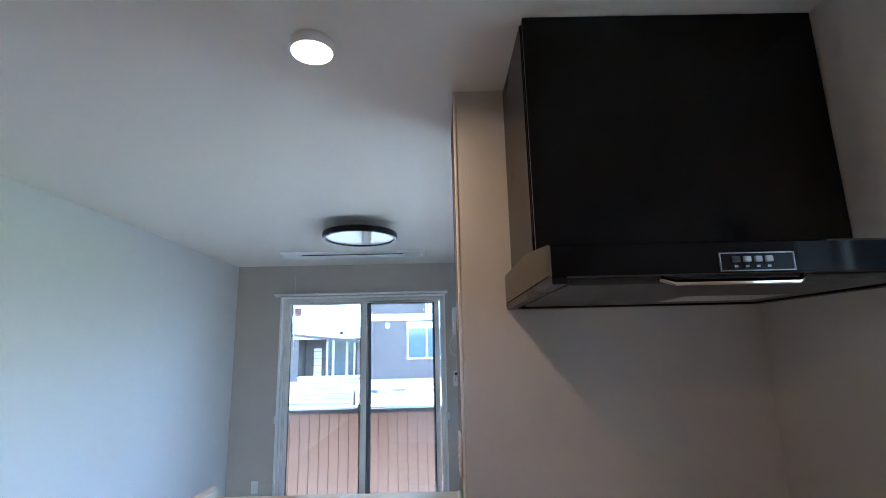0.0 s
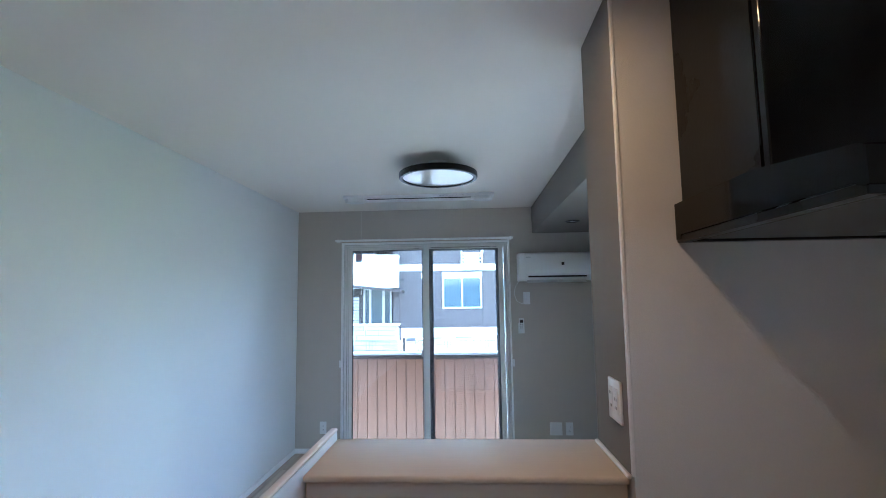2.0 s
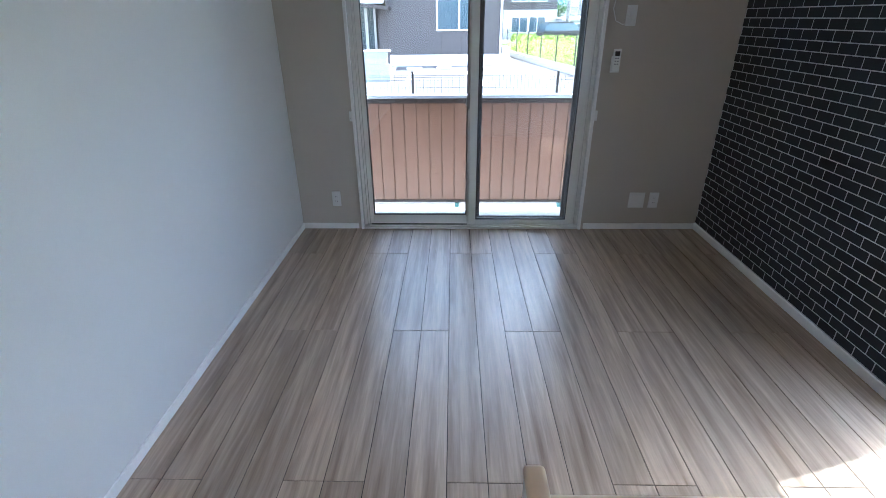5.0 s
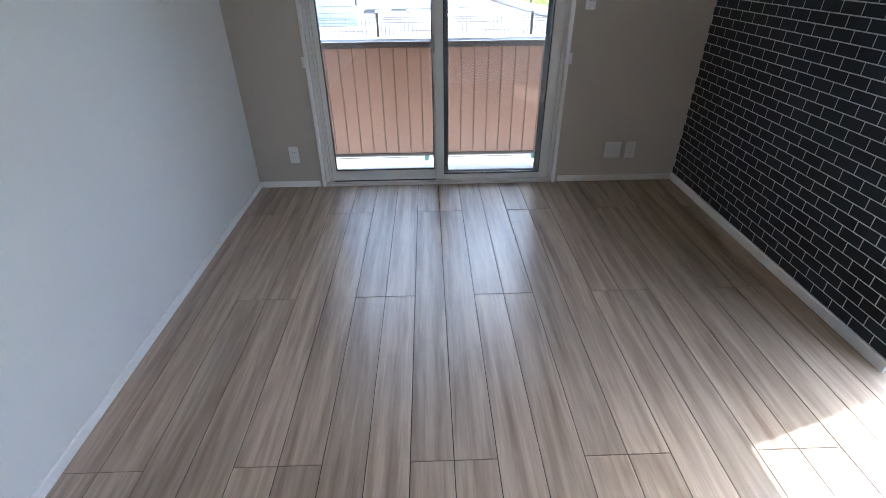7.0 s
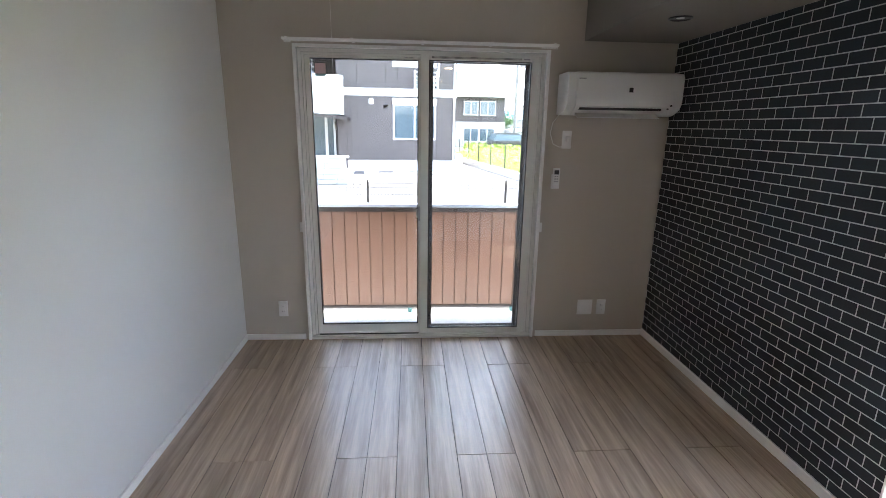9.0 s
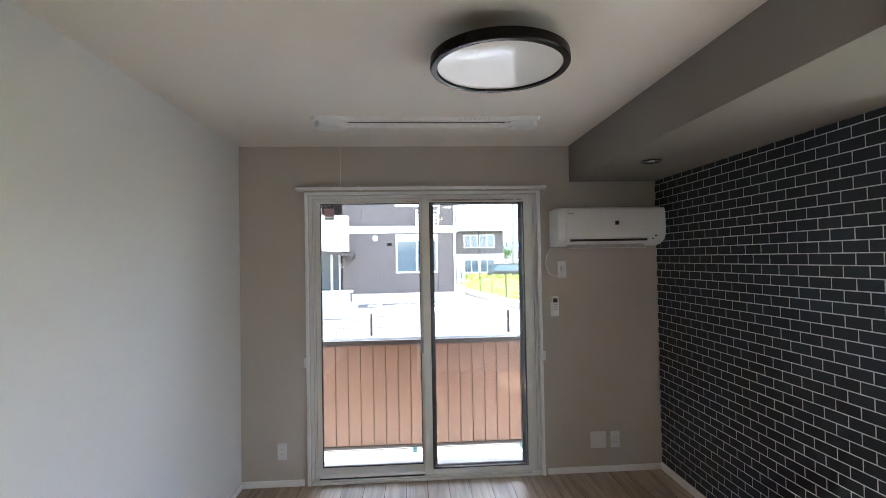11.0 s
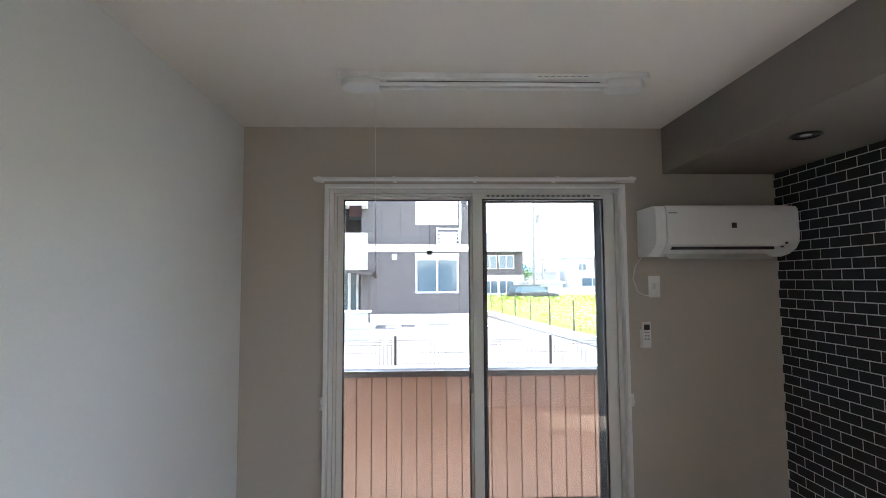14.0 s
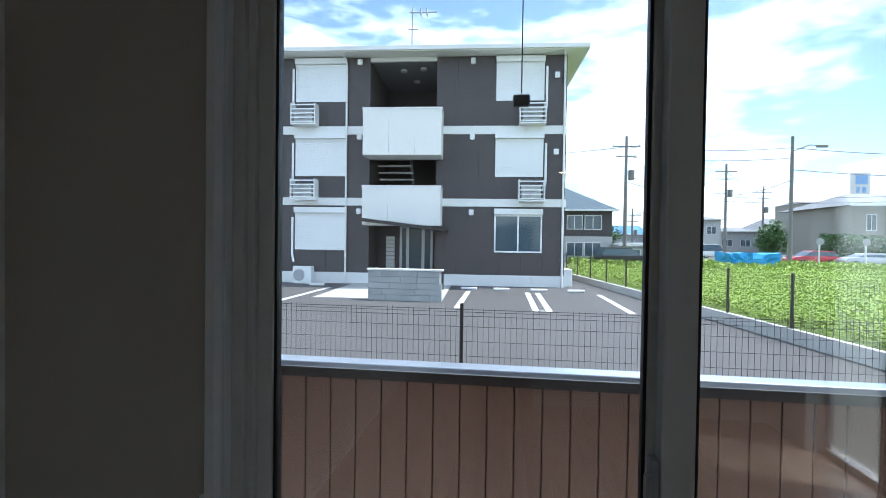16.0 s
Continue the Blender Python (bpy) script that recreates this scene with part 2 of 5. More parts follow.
M_FROST.use_nodes = True
_n, _l = M_FROST.node_tree.nodes, M_FROST.node_tree.links
_n.clear()
_o, _m, _m2, _t, _d, _f = (_n.new("ShaderNode" + q) for q in ("OutputMaterial", "MixShader", "MixShader", "BsdfTransparent", "BsdfTranslucent", "BsdfRefraction"))
_m.inputs[0].default_value, _m2.inputs[0].default_value = 0.05, 0.42
_t.inputs["Color"].default_value = (0.96, 0.965, 0.97, 1)
_d.inputs["Color"].default_value = (0.90, 0.92, 0.93, 1)
_f.inputs["Color"].default_value = (0.96, 0.97, 0.97, 1)
_f.inputs["IOR"].default_value, _f.inputs["Roughness"].default_value = 1.25, 0.55
_l.new(_t.outputs[0], _m2.inputs[1])
_l.new(_f.outputs[0], _m2.inputs[2])
_l.new(_m2.outputs[0], _m.inputs[1])
_l.new(_d.outputs[0], _m.inputs[2])
_l.new(_m.outputs[0], _o.inputs["Surface"])
M_GREYPL = node_mat("grey_plastic", (0.35, 0.35, 0.36), 0.45)
M_RING = node_mat("acrylic_diffuser", (0.86, 0.86, 0.85), 0.12, vary=0.01, bump=0, coat=0.3)
M_BALC = node_mat("brown_aluminium_panel", (0.185, 0.100, 0.068), 0.38, vary=0.08, scale=3, fine=40, bump=0.02, stretch=(1, 1, 0.2))
M_BALDARK = node_mat("dark_brown_rail", (0.03, 0.022, 0.02), 0.4)
M_RAILTOP = node_mat("silver_handrail", (0.44, 0.48, 0.56), 0.3, metal=0.6, vary=0.03)
M_CONC = node_mat("concrete", (0.48, 0.47, 0.45), 0.85, vary=0.14, scale=2.2, fine=40, bump=0.3)
M_ASPH = node_mat("asphalt", (0.088, 0.082, 0.081), 0.9, vary=0.16, scale=0.5, fine=90, bump=0.5, dist=0.004)
M_GROUND = node_mat("dry_ground", (0.17, 0.165, 0.13), 0.95, vary=0.25, scale=0.15, fine=3, bump=0.3)
M_LINE = node_mat("road_paint", (0.78, 0.78, 0.76), 0.7, vary=0.1, scale=4, fine=50)
M_SIDING = node_mat("brown_siding", (0.070, 0.059, 0.058), 0.6, vary=0.06, scale=0.8, fine=25, bump=0.1, rand=0.05)
M_BAND = node_mat("white_band", (0.72, 0.72, 0.70), 0.6, vary=0.05, scale=0.8, fine=20)
M_BALCW = node_mat("ivory_board", (0.76, 0.75, 0.71), 0.6, vary=0.05, scale=0.6, fine=14, rand=0.02)
M_SHUT = node_mat("shutter_white", (0.76, 0.77, 0.76), 0.45, vary=0.03, scale=1, fine=20)
# Unit white greyed so the racked units stand out behind the white slats
M_UNIT = node_mat("greyed_unit", (0.44, 0.45, 0.44), 0.5, vary=0.06, scale=2, fine=20)
M_ROOFG = node_mat("grey_roof", (0.20, 0.20, 0.21), 0.7, vary=0.1, scale=1, fine=10)
M_ROOFB = node_mat("blue_slate_roof", (0.05, 0.08, 0.11), 0.7, vary=0.12, scale=1, fine=8)
M_STONE = node_mat("split_stone", (0.33, 0.34, 0.33), 0.85, vary=0.3, scale=2.5, fine=18, bump=0.8, dist=0.01, rand=0.1)
M_WIRE = node_mat("fence_brown", (0.045, 0.038, 0.034), 0.5, vary=0.1)
M_LEAF = node_mat("bean_leaf", (0.30, 0.40, 0.065), 0.7, vary=0.28, scale=0.9, fine=9, bump=0)
M_UNDER = node_mat("leafy_undergrowth", (0.17, 0.24, 0.04), 0.9, vary=0.35, scale=1.2, fine=14, bump=0.5, dist=0.05)
M_TREE = node_mat("tree_leaf", (0.055, 0.12, 0.03), 0.6, vary=0.4, scale=0.8, fine=6, bump=0)
M_BARK = node_mat("bark", (0.09, 0.07, 0.05), 0.9, vary=0.25)
M_POLE = node_mat("pole_concrete", (0.20, 0.19, 0.18), 0.8, vary=0.1)
M_CABLE = node_mat("cable", (0.03, 0.03, 0.035), 0.6)
M_CREAM = node_mat("cream_render", (0.27, 0.25, 0.22), 0.8, vary=0.06, scale=0.5, fine=9)
M_WHITEW = node_mat("white_render", (0.44, 0.44, 0.42), 0.8, vary=0.06, scale=0.5, fine=9)
M_WINDARK = node_mat("far_window_glass", (0.07, 0.10, 0.12), 0.08, vary=0.1, bump=0)
M_BLUE = node_mat("blue_tarpaulin", (0.04, 0.30, 0.62), 0.5, vary=0.15, scale=2, fine=20, bump=0.4, dist=0.03)
M_RED = node_mat("red_paint", (0.42, 0.02, 0.02), 0.25, vary=0.03, coat=0.5)
M_SILVER = node_mat("silver_paint", (0.45, 0.46, 0.48), 0.3, metal=0.5, vary=0.03)
M_WHITEC = node_mat("white_paint", (0.75, 0.75, 0.74), 0.3, vary=0.03)
M_TYRE = node_mat("tyre", (0.02, 0.02, 0.02), 0.8)


def translucent_mat(name, colour):
    """Thin printed film: half reflects, half lets diffuse light through."""
    m = node_mat(name, colour, 0.6, vary=0.05)
    n, l = m.node_tree.nodes, m.node_tree.links
    tr, mix = n.new("ShaderNodeBsdfTranslucent"), n.new("ShaderNodeMixShader")
    tr.inputs["Color"].default_value = (*colour, 1)
    l.new(n["Principled BSDF"].outputs[0], mix.inputs[1])
    l.new(tr.outputs[0], mix.inputs[2])
    l.new(mix.outputs[0], n["Material Output"].inputs["Surface"])
    return m


M_STICK = translucent_mat("pink_sticker", (0.50, 0.36, 0.34))
M_STICK2 = translucent_mat("green_sticker", (0.26, 0.36, 0.36))
M_BRACKET = node_mat("grey_green_bracket", (0.10, 0.25, 0.25), 0.6, vary=0.05)
M_BLIND = node_mat("sign_blue", (0.06, 0.20, 0.45), 0.5)
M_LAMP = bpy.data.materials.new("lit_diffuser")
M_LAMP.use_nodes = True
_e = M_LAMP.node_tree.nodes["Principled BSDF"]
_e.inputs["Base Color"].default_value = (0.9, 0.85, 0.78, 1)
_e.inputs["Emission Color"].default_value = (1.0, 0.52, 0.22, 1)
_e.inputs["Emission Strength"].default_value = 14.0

# ---- the room's shell ----
LX, RX, NY, KX, H = -1.94, 1.10, 5.245, 1.18, 2.40    # left wall, brick wall, window wall, kitchen wall, ceiling
BY, PY0, PY1, PX = -1.60, 1.79, 2.131, 0.231           # back wall, kitchen partition and its end
WY0, WY1 = 2.63, 3.305                                 # tall window beside the brick wall
structure("wall_west", boxes((LX - 0.15, LX, BY - 0.15, NY, -0.3, H)), M_PAPER, "plain off-white wallpapered wall")
structure("wall_south", boxes((LX, KX, BY - 0.15, BY, -0.3, H)), M_PAPER, "plain off-white wallpapered wall")
OX0, OX1, OZ = -1.474, 0.208, 2.060
structure("wall_north", boxes((LX - 0.15, OX0, NY, NY + 0.17, -0.3, 2.7), (OX1, RX + 0.17, NY, NY + 0.17, -0.3, 2.7), (OX0, OX1, NY, NY + 0.17, OZ, 2.7), (OX0, OX1, NY, NY + 0.17, -0.3, -0.003)), M_PAPER_SHADE, "off-white wallpapered wall round a terrace window, colour darkened for shade")
wall_e = structure("wall_east", boxes((RX, RX + 0.17, WY1, NY, -0.3, H), (RX, RX + 0.17, PY1, WY0, -0.3, H), (RX, RX + 0.17, WY0, WY1, 1.97, H), (RX, RX + 0.17, WY0, WY1, -0.3, -0.003)), M_PAPER, "wall with a tall window and slate brick facing")
KY0, KY1, KZ0, KZ1 = 0.70, 1.02, 1.25, 2.00              # small kitchen window
structure("wall_kitchen", boxes((KX, KX + 0.17, BY - 0.15, KY0, -0.3, H), (KX, KX + 0.17, KY1, PY0, -0.3, H), (KX, KX + 0.17, KY0, KY1, -0.3, KZ0), (KX, KX + 0.17, KY0, KY1, KZ1, H)), M_PAPER, "off-white wallpapered kitchen wall")
structure("wall_partition", boxes((PX, KX + 0.17, PY0, PY1, 0, H)), M_PAPER, "off-white partition wall behind the range hood")
structure("wall_partition_end", boxes((PX - 0.004, PX - 0.0005, PY0 + 0.012, PY1, 1.03, H)), M_GREY, "taupe wallpaper on the end of the partition")
structure("trim_partition_corner", boxes((PX - 0.006, PX + 0.004, PY0 - 0.003, PY0 + 0.010, 1.03, H), bevel=0.002), M_TRIM, "slim white corner bead")
structure("ceiling", boxes((LX - 0.15, KX + 0.17, BY - 0.15, NY + 0.15, H, H + 0.12)), M_CEIL, "white textured ceiling paper")
BX, BZ = 0.448, 2.134
structure("beam", boxes((BX, RX, PY1, NY, BZ, H)), M_GREY, "taupe boxed beam below the ceiling")
structure("beam_facing", boxes((BX - 0.004, BX - 0.0005, PY1, NY, BZ, H)), M_GREY, "taupe wallpaper on the beam's side")
floor = structure("floor", boxes((LX, KX + 0.1, BY, NY, -0.10, -0.004)), M_GROOVE, "pale wood-grain plank floor")
BBH = 0.045
structure("baseboard_west", boxes((LX, LX + 0.010, BY, NY - 0.010, 0, BBH), bevel=0.002), M_TRIM)
structure("baseboard_north_1", boxes((LX, OX0 - 0.03, NY - 0.010, NY, 0, BBH), bevel=0.002), M_TRIM)
structure("baseboard_north_2", boxes((OX1 + 0.03, RX - 0.018, NY - 0.010, NY, 0, BBH), bevel=0.002), M_TRIM)
structure("baseboard_east", boxes((RX - 0.018, RX - 0.006, WY1 - 0.012, NY, 0, BBH + 0.005), bevel=0.002), M_TRIM)
structure("trim_window_edge", boxes((RX - 0.016, RX + 0.10, WY1 - 0.012, WY1 - 0.001, BBH, 1.97), bevel=0.002), M_TRIM)

# ---- terrace window ----
win = tagged(new("window_1"), "ivory aluminium sliding terrace window with two clear panes", "window", kind="structure")
FL, FR, FT = -1.462, 0.196, 2.050                      # inner faces of the casing


def casing_set(name, depth0, depth1, lap, material, label="", notch=0.0, sill=0.0):
    """Two uprights and a head round the opening: a band lap wide outside the inner faces, between two depths."""
    y0, y1 = NY + depth0, NY + depth1
    l, r_, t = FL + notch, FR - notch, FT - notch
    return part(name, boxes((l - lap, l, y0, y1, sill, t + lap), (r_, r_ + lap, y0, y1, sill, t + lap), (l, r_, y0, y1, t, t + lap), bevel=0.002, seg=2), material, win, label)


casing_set("casing", -0.024, -0.0005, 0.019, M_TRIM, "white painted casing")
casing_set("jamb_lining", -0.0003, 0.010, 0.010, M_JAMB, "white jamb lining")
casing_set("jamb_groove", 0.0102, 0.0128, 0.010, M_GREYPL, "fine groove in the lining", -0.003)
casing_set("jamb_lining", 0.013, 0.036, 0.010, M_JAMB, "white jamb lining")
casing_set("frame", 0.0362, 0.130, 0.032, M_SASH, "", 0.022)
casing_set("frame_step", 0.050, 0.128, 0.016, M_SASH, "", 0.038, 0.017)
part("sill_track", boxes((FL + 0.001, FR - 0.001, NY - 0.012, NY + 0.13, -0.002, 0.016), (-1.42, 0.125, NY + 0.008, NY + 0.012, 0.0162, 0.026), (-1.42, 0.125, NY + 0.060, NY + 0.0618, 0.0162, 0.026), bevel=0.001), M_SASH, win, "ivory floor track")
# Black strip standing in for the shade inside the track's gap
part("track_shadow_gap", boxes((-1.41, -0.66, NY + 0.020, NY + 0.050, 0.0165, 0.0185)), M_GASKET, win, "black strip for the shaded gap in the floor track")


def sash(name, x0, x1, y, gx0, gx1, gz0, gz1, z1, label, g0=0.007, thick=0.032):
    """A sliding leaf: stiles, rails, black gasket and a pane."""
    s = tagged(new(name), label)
    s.parent = win
    y0, y1 = y, y + thick
    part("stile", boxes((x0, gx0 - g0 + 0.001, y0, y1, 0.026, z1), bevel=0.003, seg=2), M_SASH, s)
    part("stile", boxes((gx1 + 0.006, x1, y0, y1, 0.026, z1), bevel=0.003, seg=2), M_SASH, s)
    part("rail", boxes((gx0 - g0 + 0.001, gx1 + 0.006, y0 + 0.001, y1 - 0.001, 0.026, gz0 - 0.006), bevel=0.002), M_SASH, s)
    part("rail", boxes((gx0 - g0 + 0.001, gx1 + 0.006, y0 + 0.001, y1 - 0.001, gz1 + 0.006, z1), bevel=0.002), M_SASH, s)
    g = 0.007
    part("gasket", boxes((gx0 - g0, gx0, y0 + 0.006, y1 - 0.006, gz0 - g, gz1 + g), (gx1, gx1 + g, y0 + 0.006, y1 - 0.006, gz0 - g, gz1 + g), (gx0, gx1, y0 + 0.006, y1 - 0.006, gz0 - g, gz0), (gx0, gx1, y0 + 0.006, y1 - 0.006, gz1, gz1 + g)), M_GASKET, s, "black rubber gasket")
    for d in (0.010, 0.023):
        part("pane", boxes((gx0, gx1, y + d, y + d + 0.0001, gz0, gz1)), M_GLASS, s, "clear glass pane of the double glazing")
    return s


outer = sash("outer_sash", -1.424, -0.615, NY + 0.062, -1.384, -0.672, 0.092, 1.990, 2.027, "outer sliding leaf")
inner = sash("inner_sash", -0.652, 0.150, NY + 0.019, -0.590, 0.095, 0.070, 1.988, 2.027, "inner sliding leaf", 0.007, 0.040)
lock = part("crescent_lock", boxes((-0.669, -0.653, NY + 0.022, NY + 0.046, 0.90, 1.01), (-0.679, -0.665, NY + 0.010, NY + 0.030, 0.925, 0.985), (-0.683, -0.673, NY + 0.000, NY + 0.012, 0.935, 0.950), bevel=0.003, seg=2), M_GREYPL, win, "grey metal crescent lock")
part("vent_grille", boxes(*[(-0.575 + i * 0.0072, -0.5715 + i * 0.0072, NY + 0.0185, NY + 0.0205, 2.004, 2.017) for i in range(84)]), M_DARKPL, win, "slotted trickle vent")
part("sash_label", boxes((0.045, 0.085, NY + 0.0185, NY + 0.0205, 2.006, 2.015), (-0.76, -0.735, NY + 0.060, NY + 0.0625, 2.006, 2.015), (-0.728, -0.70, NY + 0.060, NY + 0.0625, 2.006, 2.015)), M_GREYPL, win, "grey maker's plates")
part("pane_sticker", boxes((-1.358, -1.288, NY + 0.0680, NY + 0.0690, 1.897, 1.962)), M_STICK, win, "faded pink sticker")
part("pane_sticker", boxes((-1.358, -1.288, NY + 0.0680, NY + 0.0690, 1.878, 1.896)), M_STICK2, win, "green strip of the sticker")
part("screen_frame", boxes((0.078, 0.128, NY + 0.108, NY + 0.122, 0.03, 2.0), (-0.612, -0.562, NY + 0.108, NY + 0.122, 0.03, 2.0), (-0.562, 0.078, NY + 0.108, NY + 0.122, 0.03, 0.06), (-0.562, 0.078, NY + 0.108, NY + 0.122, 1.985, 2.0)), M_GASKET, win, "dark insect screen frame")
for x in (-1.494, 0.228):
    c = thing("curtain_hook", "small white tieback hook on the window wall", "hook", group="tieback hooks")
    part("plate", boxes((x - 0.010, x + 0.010, NY - 0.006, NY, 0.825, 0.895), bevel=0.003, seg=2), M_PLASTIC, c)
    part("hook", tube(bmesh.new(), [(x, NY - 0.004, 0.85), (x, NY - 0.024, 0.846), (x, NY - 0.028, 0.862)], 0.004), M_PLASTIC, c)

# ---- tall window in the east wall ----
w2 = tagged(new("window_2"), "tall narrow white-framed window letting sunlight in", "window", kind="structure")
gx = RX + 0.115
part("frame", boxes((gx, gx + 0.05, WY0, WY0 + 0.05, 0.0, 1.97), (gx, gx + 0.05, WY1 - 0.05, WY1 - 0.012, 0.0, 1.97), (gx, gx + 0.05, WY0 + 0.05, WY1 - 0.05, 1.92, 1.97), (gx - 0.03, gx + 0.05, WY0 + 0.05, WY1 - 0.05, 0.0, 0.045), bevel=0.003), M_SASH, w2)
p2 = part("pane", boxes((gx + 0.02, gx + 0.0201, WY0 + 0.05, WY1 - 0.05, 0.045, 1.92)), M_FROST, w2, "lightly figured glass pane")
part("handle", boxes((gx - 0.012, gx + 0.004, WY0 + 0.055, WY0 + 0.075, 0.86, 0.98), bevel=0.003), M_DARKPL, w2, "dark latch")

w3 = tagged(new("window_3"), "small white-framed kitchen window", "window", kind="structure")
part("frame", boxes((KX + 0.10, KX + 0.15, KY0, KY0 + 0.04, KZ0, KZ1), (KX + 0.10, KX + 0.15, KY1 - 0.04, KY1, KZ0, KZ1), (KX + 0.10, KX + 0.15, KY0 + 0.04, KY1 - 0.04, KZ0, KZ0 + 0.04), (KX + 0.10, KX + 0.15, KY0 + 0.04, KY1 - 0.04, KZ1 - 0.04, KZ1), bevel=0.003), M_SASH, w3)
p3 = part("pane", boxes((KX + 0.12, KX + 0.1201, KY0 + 0.04, KY1 - 0.04, KZ0 + 0.04, KZ1 - 0.04)), M_GLASS, w3, "clear glass pane")
p3.visible_shadow = False

# ---- range hood ----
hood = thing("range_hood", "glossy black slim range hood on the kitchen wall", "range hood")
HX0, HX1, HY0, HZ0, HZ1 = 0.376, 1.176, 1.152, 1.655, 1.724
part("chimney", boxes((0.402, 1.174, 1.404, PY0 - 0.001, HZ1, H - 0.004), bevel=0.003, seg=2), M_BLACK, hood, "tall black enamelled duct cover")
part("duct_side", boxes((0.3985, 0.4015, 1.43, PY0 - 0.001, HZ1 + 0.01, H - 0.01)), M_BLACKSAT, hood)
cb = bmesh.new()
extrude_x(cb, [(PY0 - 0.001, HZ0), (PY0 - 0.001, HZ1 + 0.03), (1.42, HZ1 + 0.03), (HY0 + 0.012, HZ1), (HY0, HZ1 - 0.006), (HY0, HZ0 + 0.006), (HY0 + 0.01, HZ0 + 0.004), (HY0 + 0.03, HZ0 + 0.012), (PY0 - 0.03, HZ0 + 0.012), (PY0 - 0.03, HZ0)], HX0, HX1)
part("canopy", cb, M_BLACK, hood, "flat black canopy")
part("rim", boxes((HX0 + 0.001, HX0 + 0.03, HY0 + 0.005, PY0 - 0.002, HZ0 - 0.008, HZ0 + 0.011), (HX1 - 0.03, HX1 - 0.001, HY0 + 0.005, PY0 - 0.002, HZ0 - 0.008, HZ0 + 0.011), (HX0 + 0.03, HX1 - 0.03, PY0 - 0.03, PY0 - 0.002, HZ0 - 0.008, HZ0 + 0.011), bevel=0.002), M_BLACKSAT, hood)
part("baffle_panel", boxes((HX0 + 0.05, HX1 - 0.05, HY0 + 0.06, PY0 - 0.05, HZ0 - 0.004, HZ0 + 0.010), bevel=0.003), M_BAFFLE, hood, "dark grey baffle panel")
cl = part("caution_label", boxes((0.79, 1.06, 1.49, 1.65, HZ0 - 0.0050, HZ0 - 0.0042)), M_GREYPL, hood, "grey caution label")
for i in range(7):
    part("text_line", boxes((0.80, 1.05, 1.50 + i * 0.022, 1.508 + i * 0.022, HZ0 - 0.0056, HZ0 - 0.0051)), M_PLASTIC, cl)
part("grip", tube(bmesh.new(), [(0.60, HY0 + 0.05, HZ0 + 0.004), (0.62, HY0 + 0.035, HZ0 - 0.006), (0.86, HY0 + 0.035, HZ0 - 0.006), (0.88, HY0 + 0.05, HZ0 + 0.004)], 0.006), M_CHROME, hood, "chrome grip")
cp = part("control_panel", boxes((0.690, 0.826, HY0 - 0.003, HY0 + 0.001, 1.664, 1.698), bevel=0.001), M_BLACKSAT, hood)
part("bezel", boxes((0.688, 0.828, HY0 - 0.0045, HY0 - 0.001, 1.6965, 1.6985), (0.688, 0.828, HY0 - 0.0045, HY0 - 0.001, 1.6635, 1.6655), (0.688, 0.690, HY0 - 0.0045, HY0 - 0.001, 1.6655, 1.6965), (0.826, 0.828, HY0 - 0.0045, HY0 - 0.001, 1.6655, 1.6965)), M_STEEL, cp, "silver outline")
for i in range(4):
    x = 0.711 + i * 0.0205
    part("button", boxes((x, x + 0.014, HY0 - 0.008, HY0 - 0.002, 1.680, 1.691), bevel=0.002, seg=2), M_DARKPL if i == 0 else M_GREYPL, cp)
    part("button_mark", boxes((x + 0.004, x + 0.010, HY0 - 0.0042, HY0 - 0.003, 1.6705, 1.6745)), M_GREYPL, cp)

# ---- serving ledge, end panel and sink unit ----
LZ = 1.02
structure("wall_low", boxes((-0.667, PX - 0.006, 1.845, 2.135, 0, LZ - 0.021)), M_PAPER, "low white wall below the serving ledge")
structure("wall_low_facing", boxes((-0.666, PX - 0.006, 1.838, 1.8445, 0.84, LZ - 0.0212)), M_LEDGE, "beech laminate facing below the ledge")
lb = bmesh.new()
box(lb, -0.667, PX - 0.006, 1.812, 2.166, LZ - 0.02, LZ, bevel=0.007, seg=3)
tagged(part("serving_ledge", lb, M_LEDGE, None, "pale beech laminate ledge on the low wall", True), category="ledge")
structure("trim_ledge", boxes((PX - 0.016, PX - 0.0045, 1.80, 2.131, LZ, LZ + 0.012), bevel=0.003), M_TRIM, "slim white trim along the ledge")
pan = thing("end_panel", "white end panel with a beech cap beside the ledge", "panel")
part("board", boxes((-0.690, -0.669, 1.225, 2.17, 0, LZ + 0.022)), M_PAPER, pan)
part("cap", boxes((-0.692, -0.6675, 1.22, 2.175, LZ + 0.022, LZ + 0.034), bevel=0.006, seg=3), M_LEDGE, pan, "rounded beech cap", True)
unit = thing("sink_unit", "white kitchen sink unit with a steel worktop", "kitchen unit")
part("body", boxes((-0.664, 1.155, 1.19, 1.785, 0.08, 0.80)), M_TRIM, unit)
part("plinth", boxes((-0.66, 1.15, 1.24, 1.78, 0.0, 0.08)), M_GREYPL, unit)
for i in range(3):
    d = part("door", boxes((-0.655 + i * 0.603, -0.058 + i * 0.603, 1.172, 1.189, 0.09, 0.79), bevel=0.002), M_TRIM, unit)
    part("handle", boxes((-0.45 + i * 0.603, -0.26 + i * 0.603, 1.158, 1.171, 0.75, 0.765), bevel=0.003), M_CHROME, d)
part("worktop", boxes((-0.666, 1.157, 1.155, 1.787, 0.80, 0.835), bevel=0.004), M_STEEL, unit, "brushed steel worktop")
tap = thing("kitchen_tap", "chrome single-lever tap on the worktop", "tap")
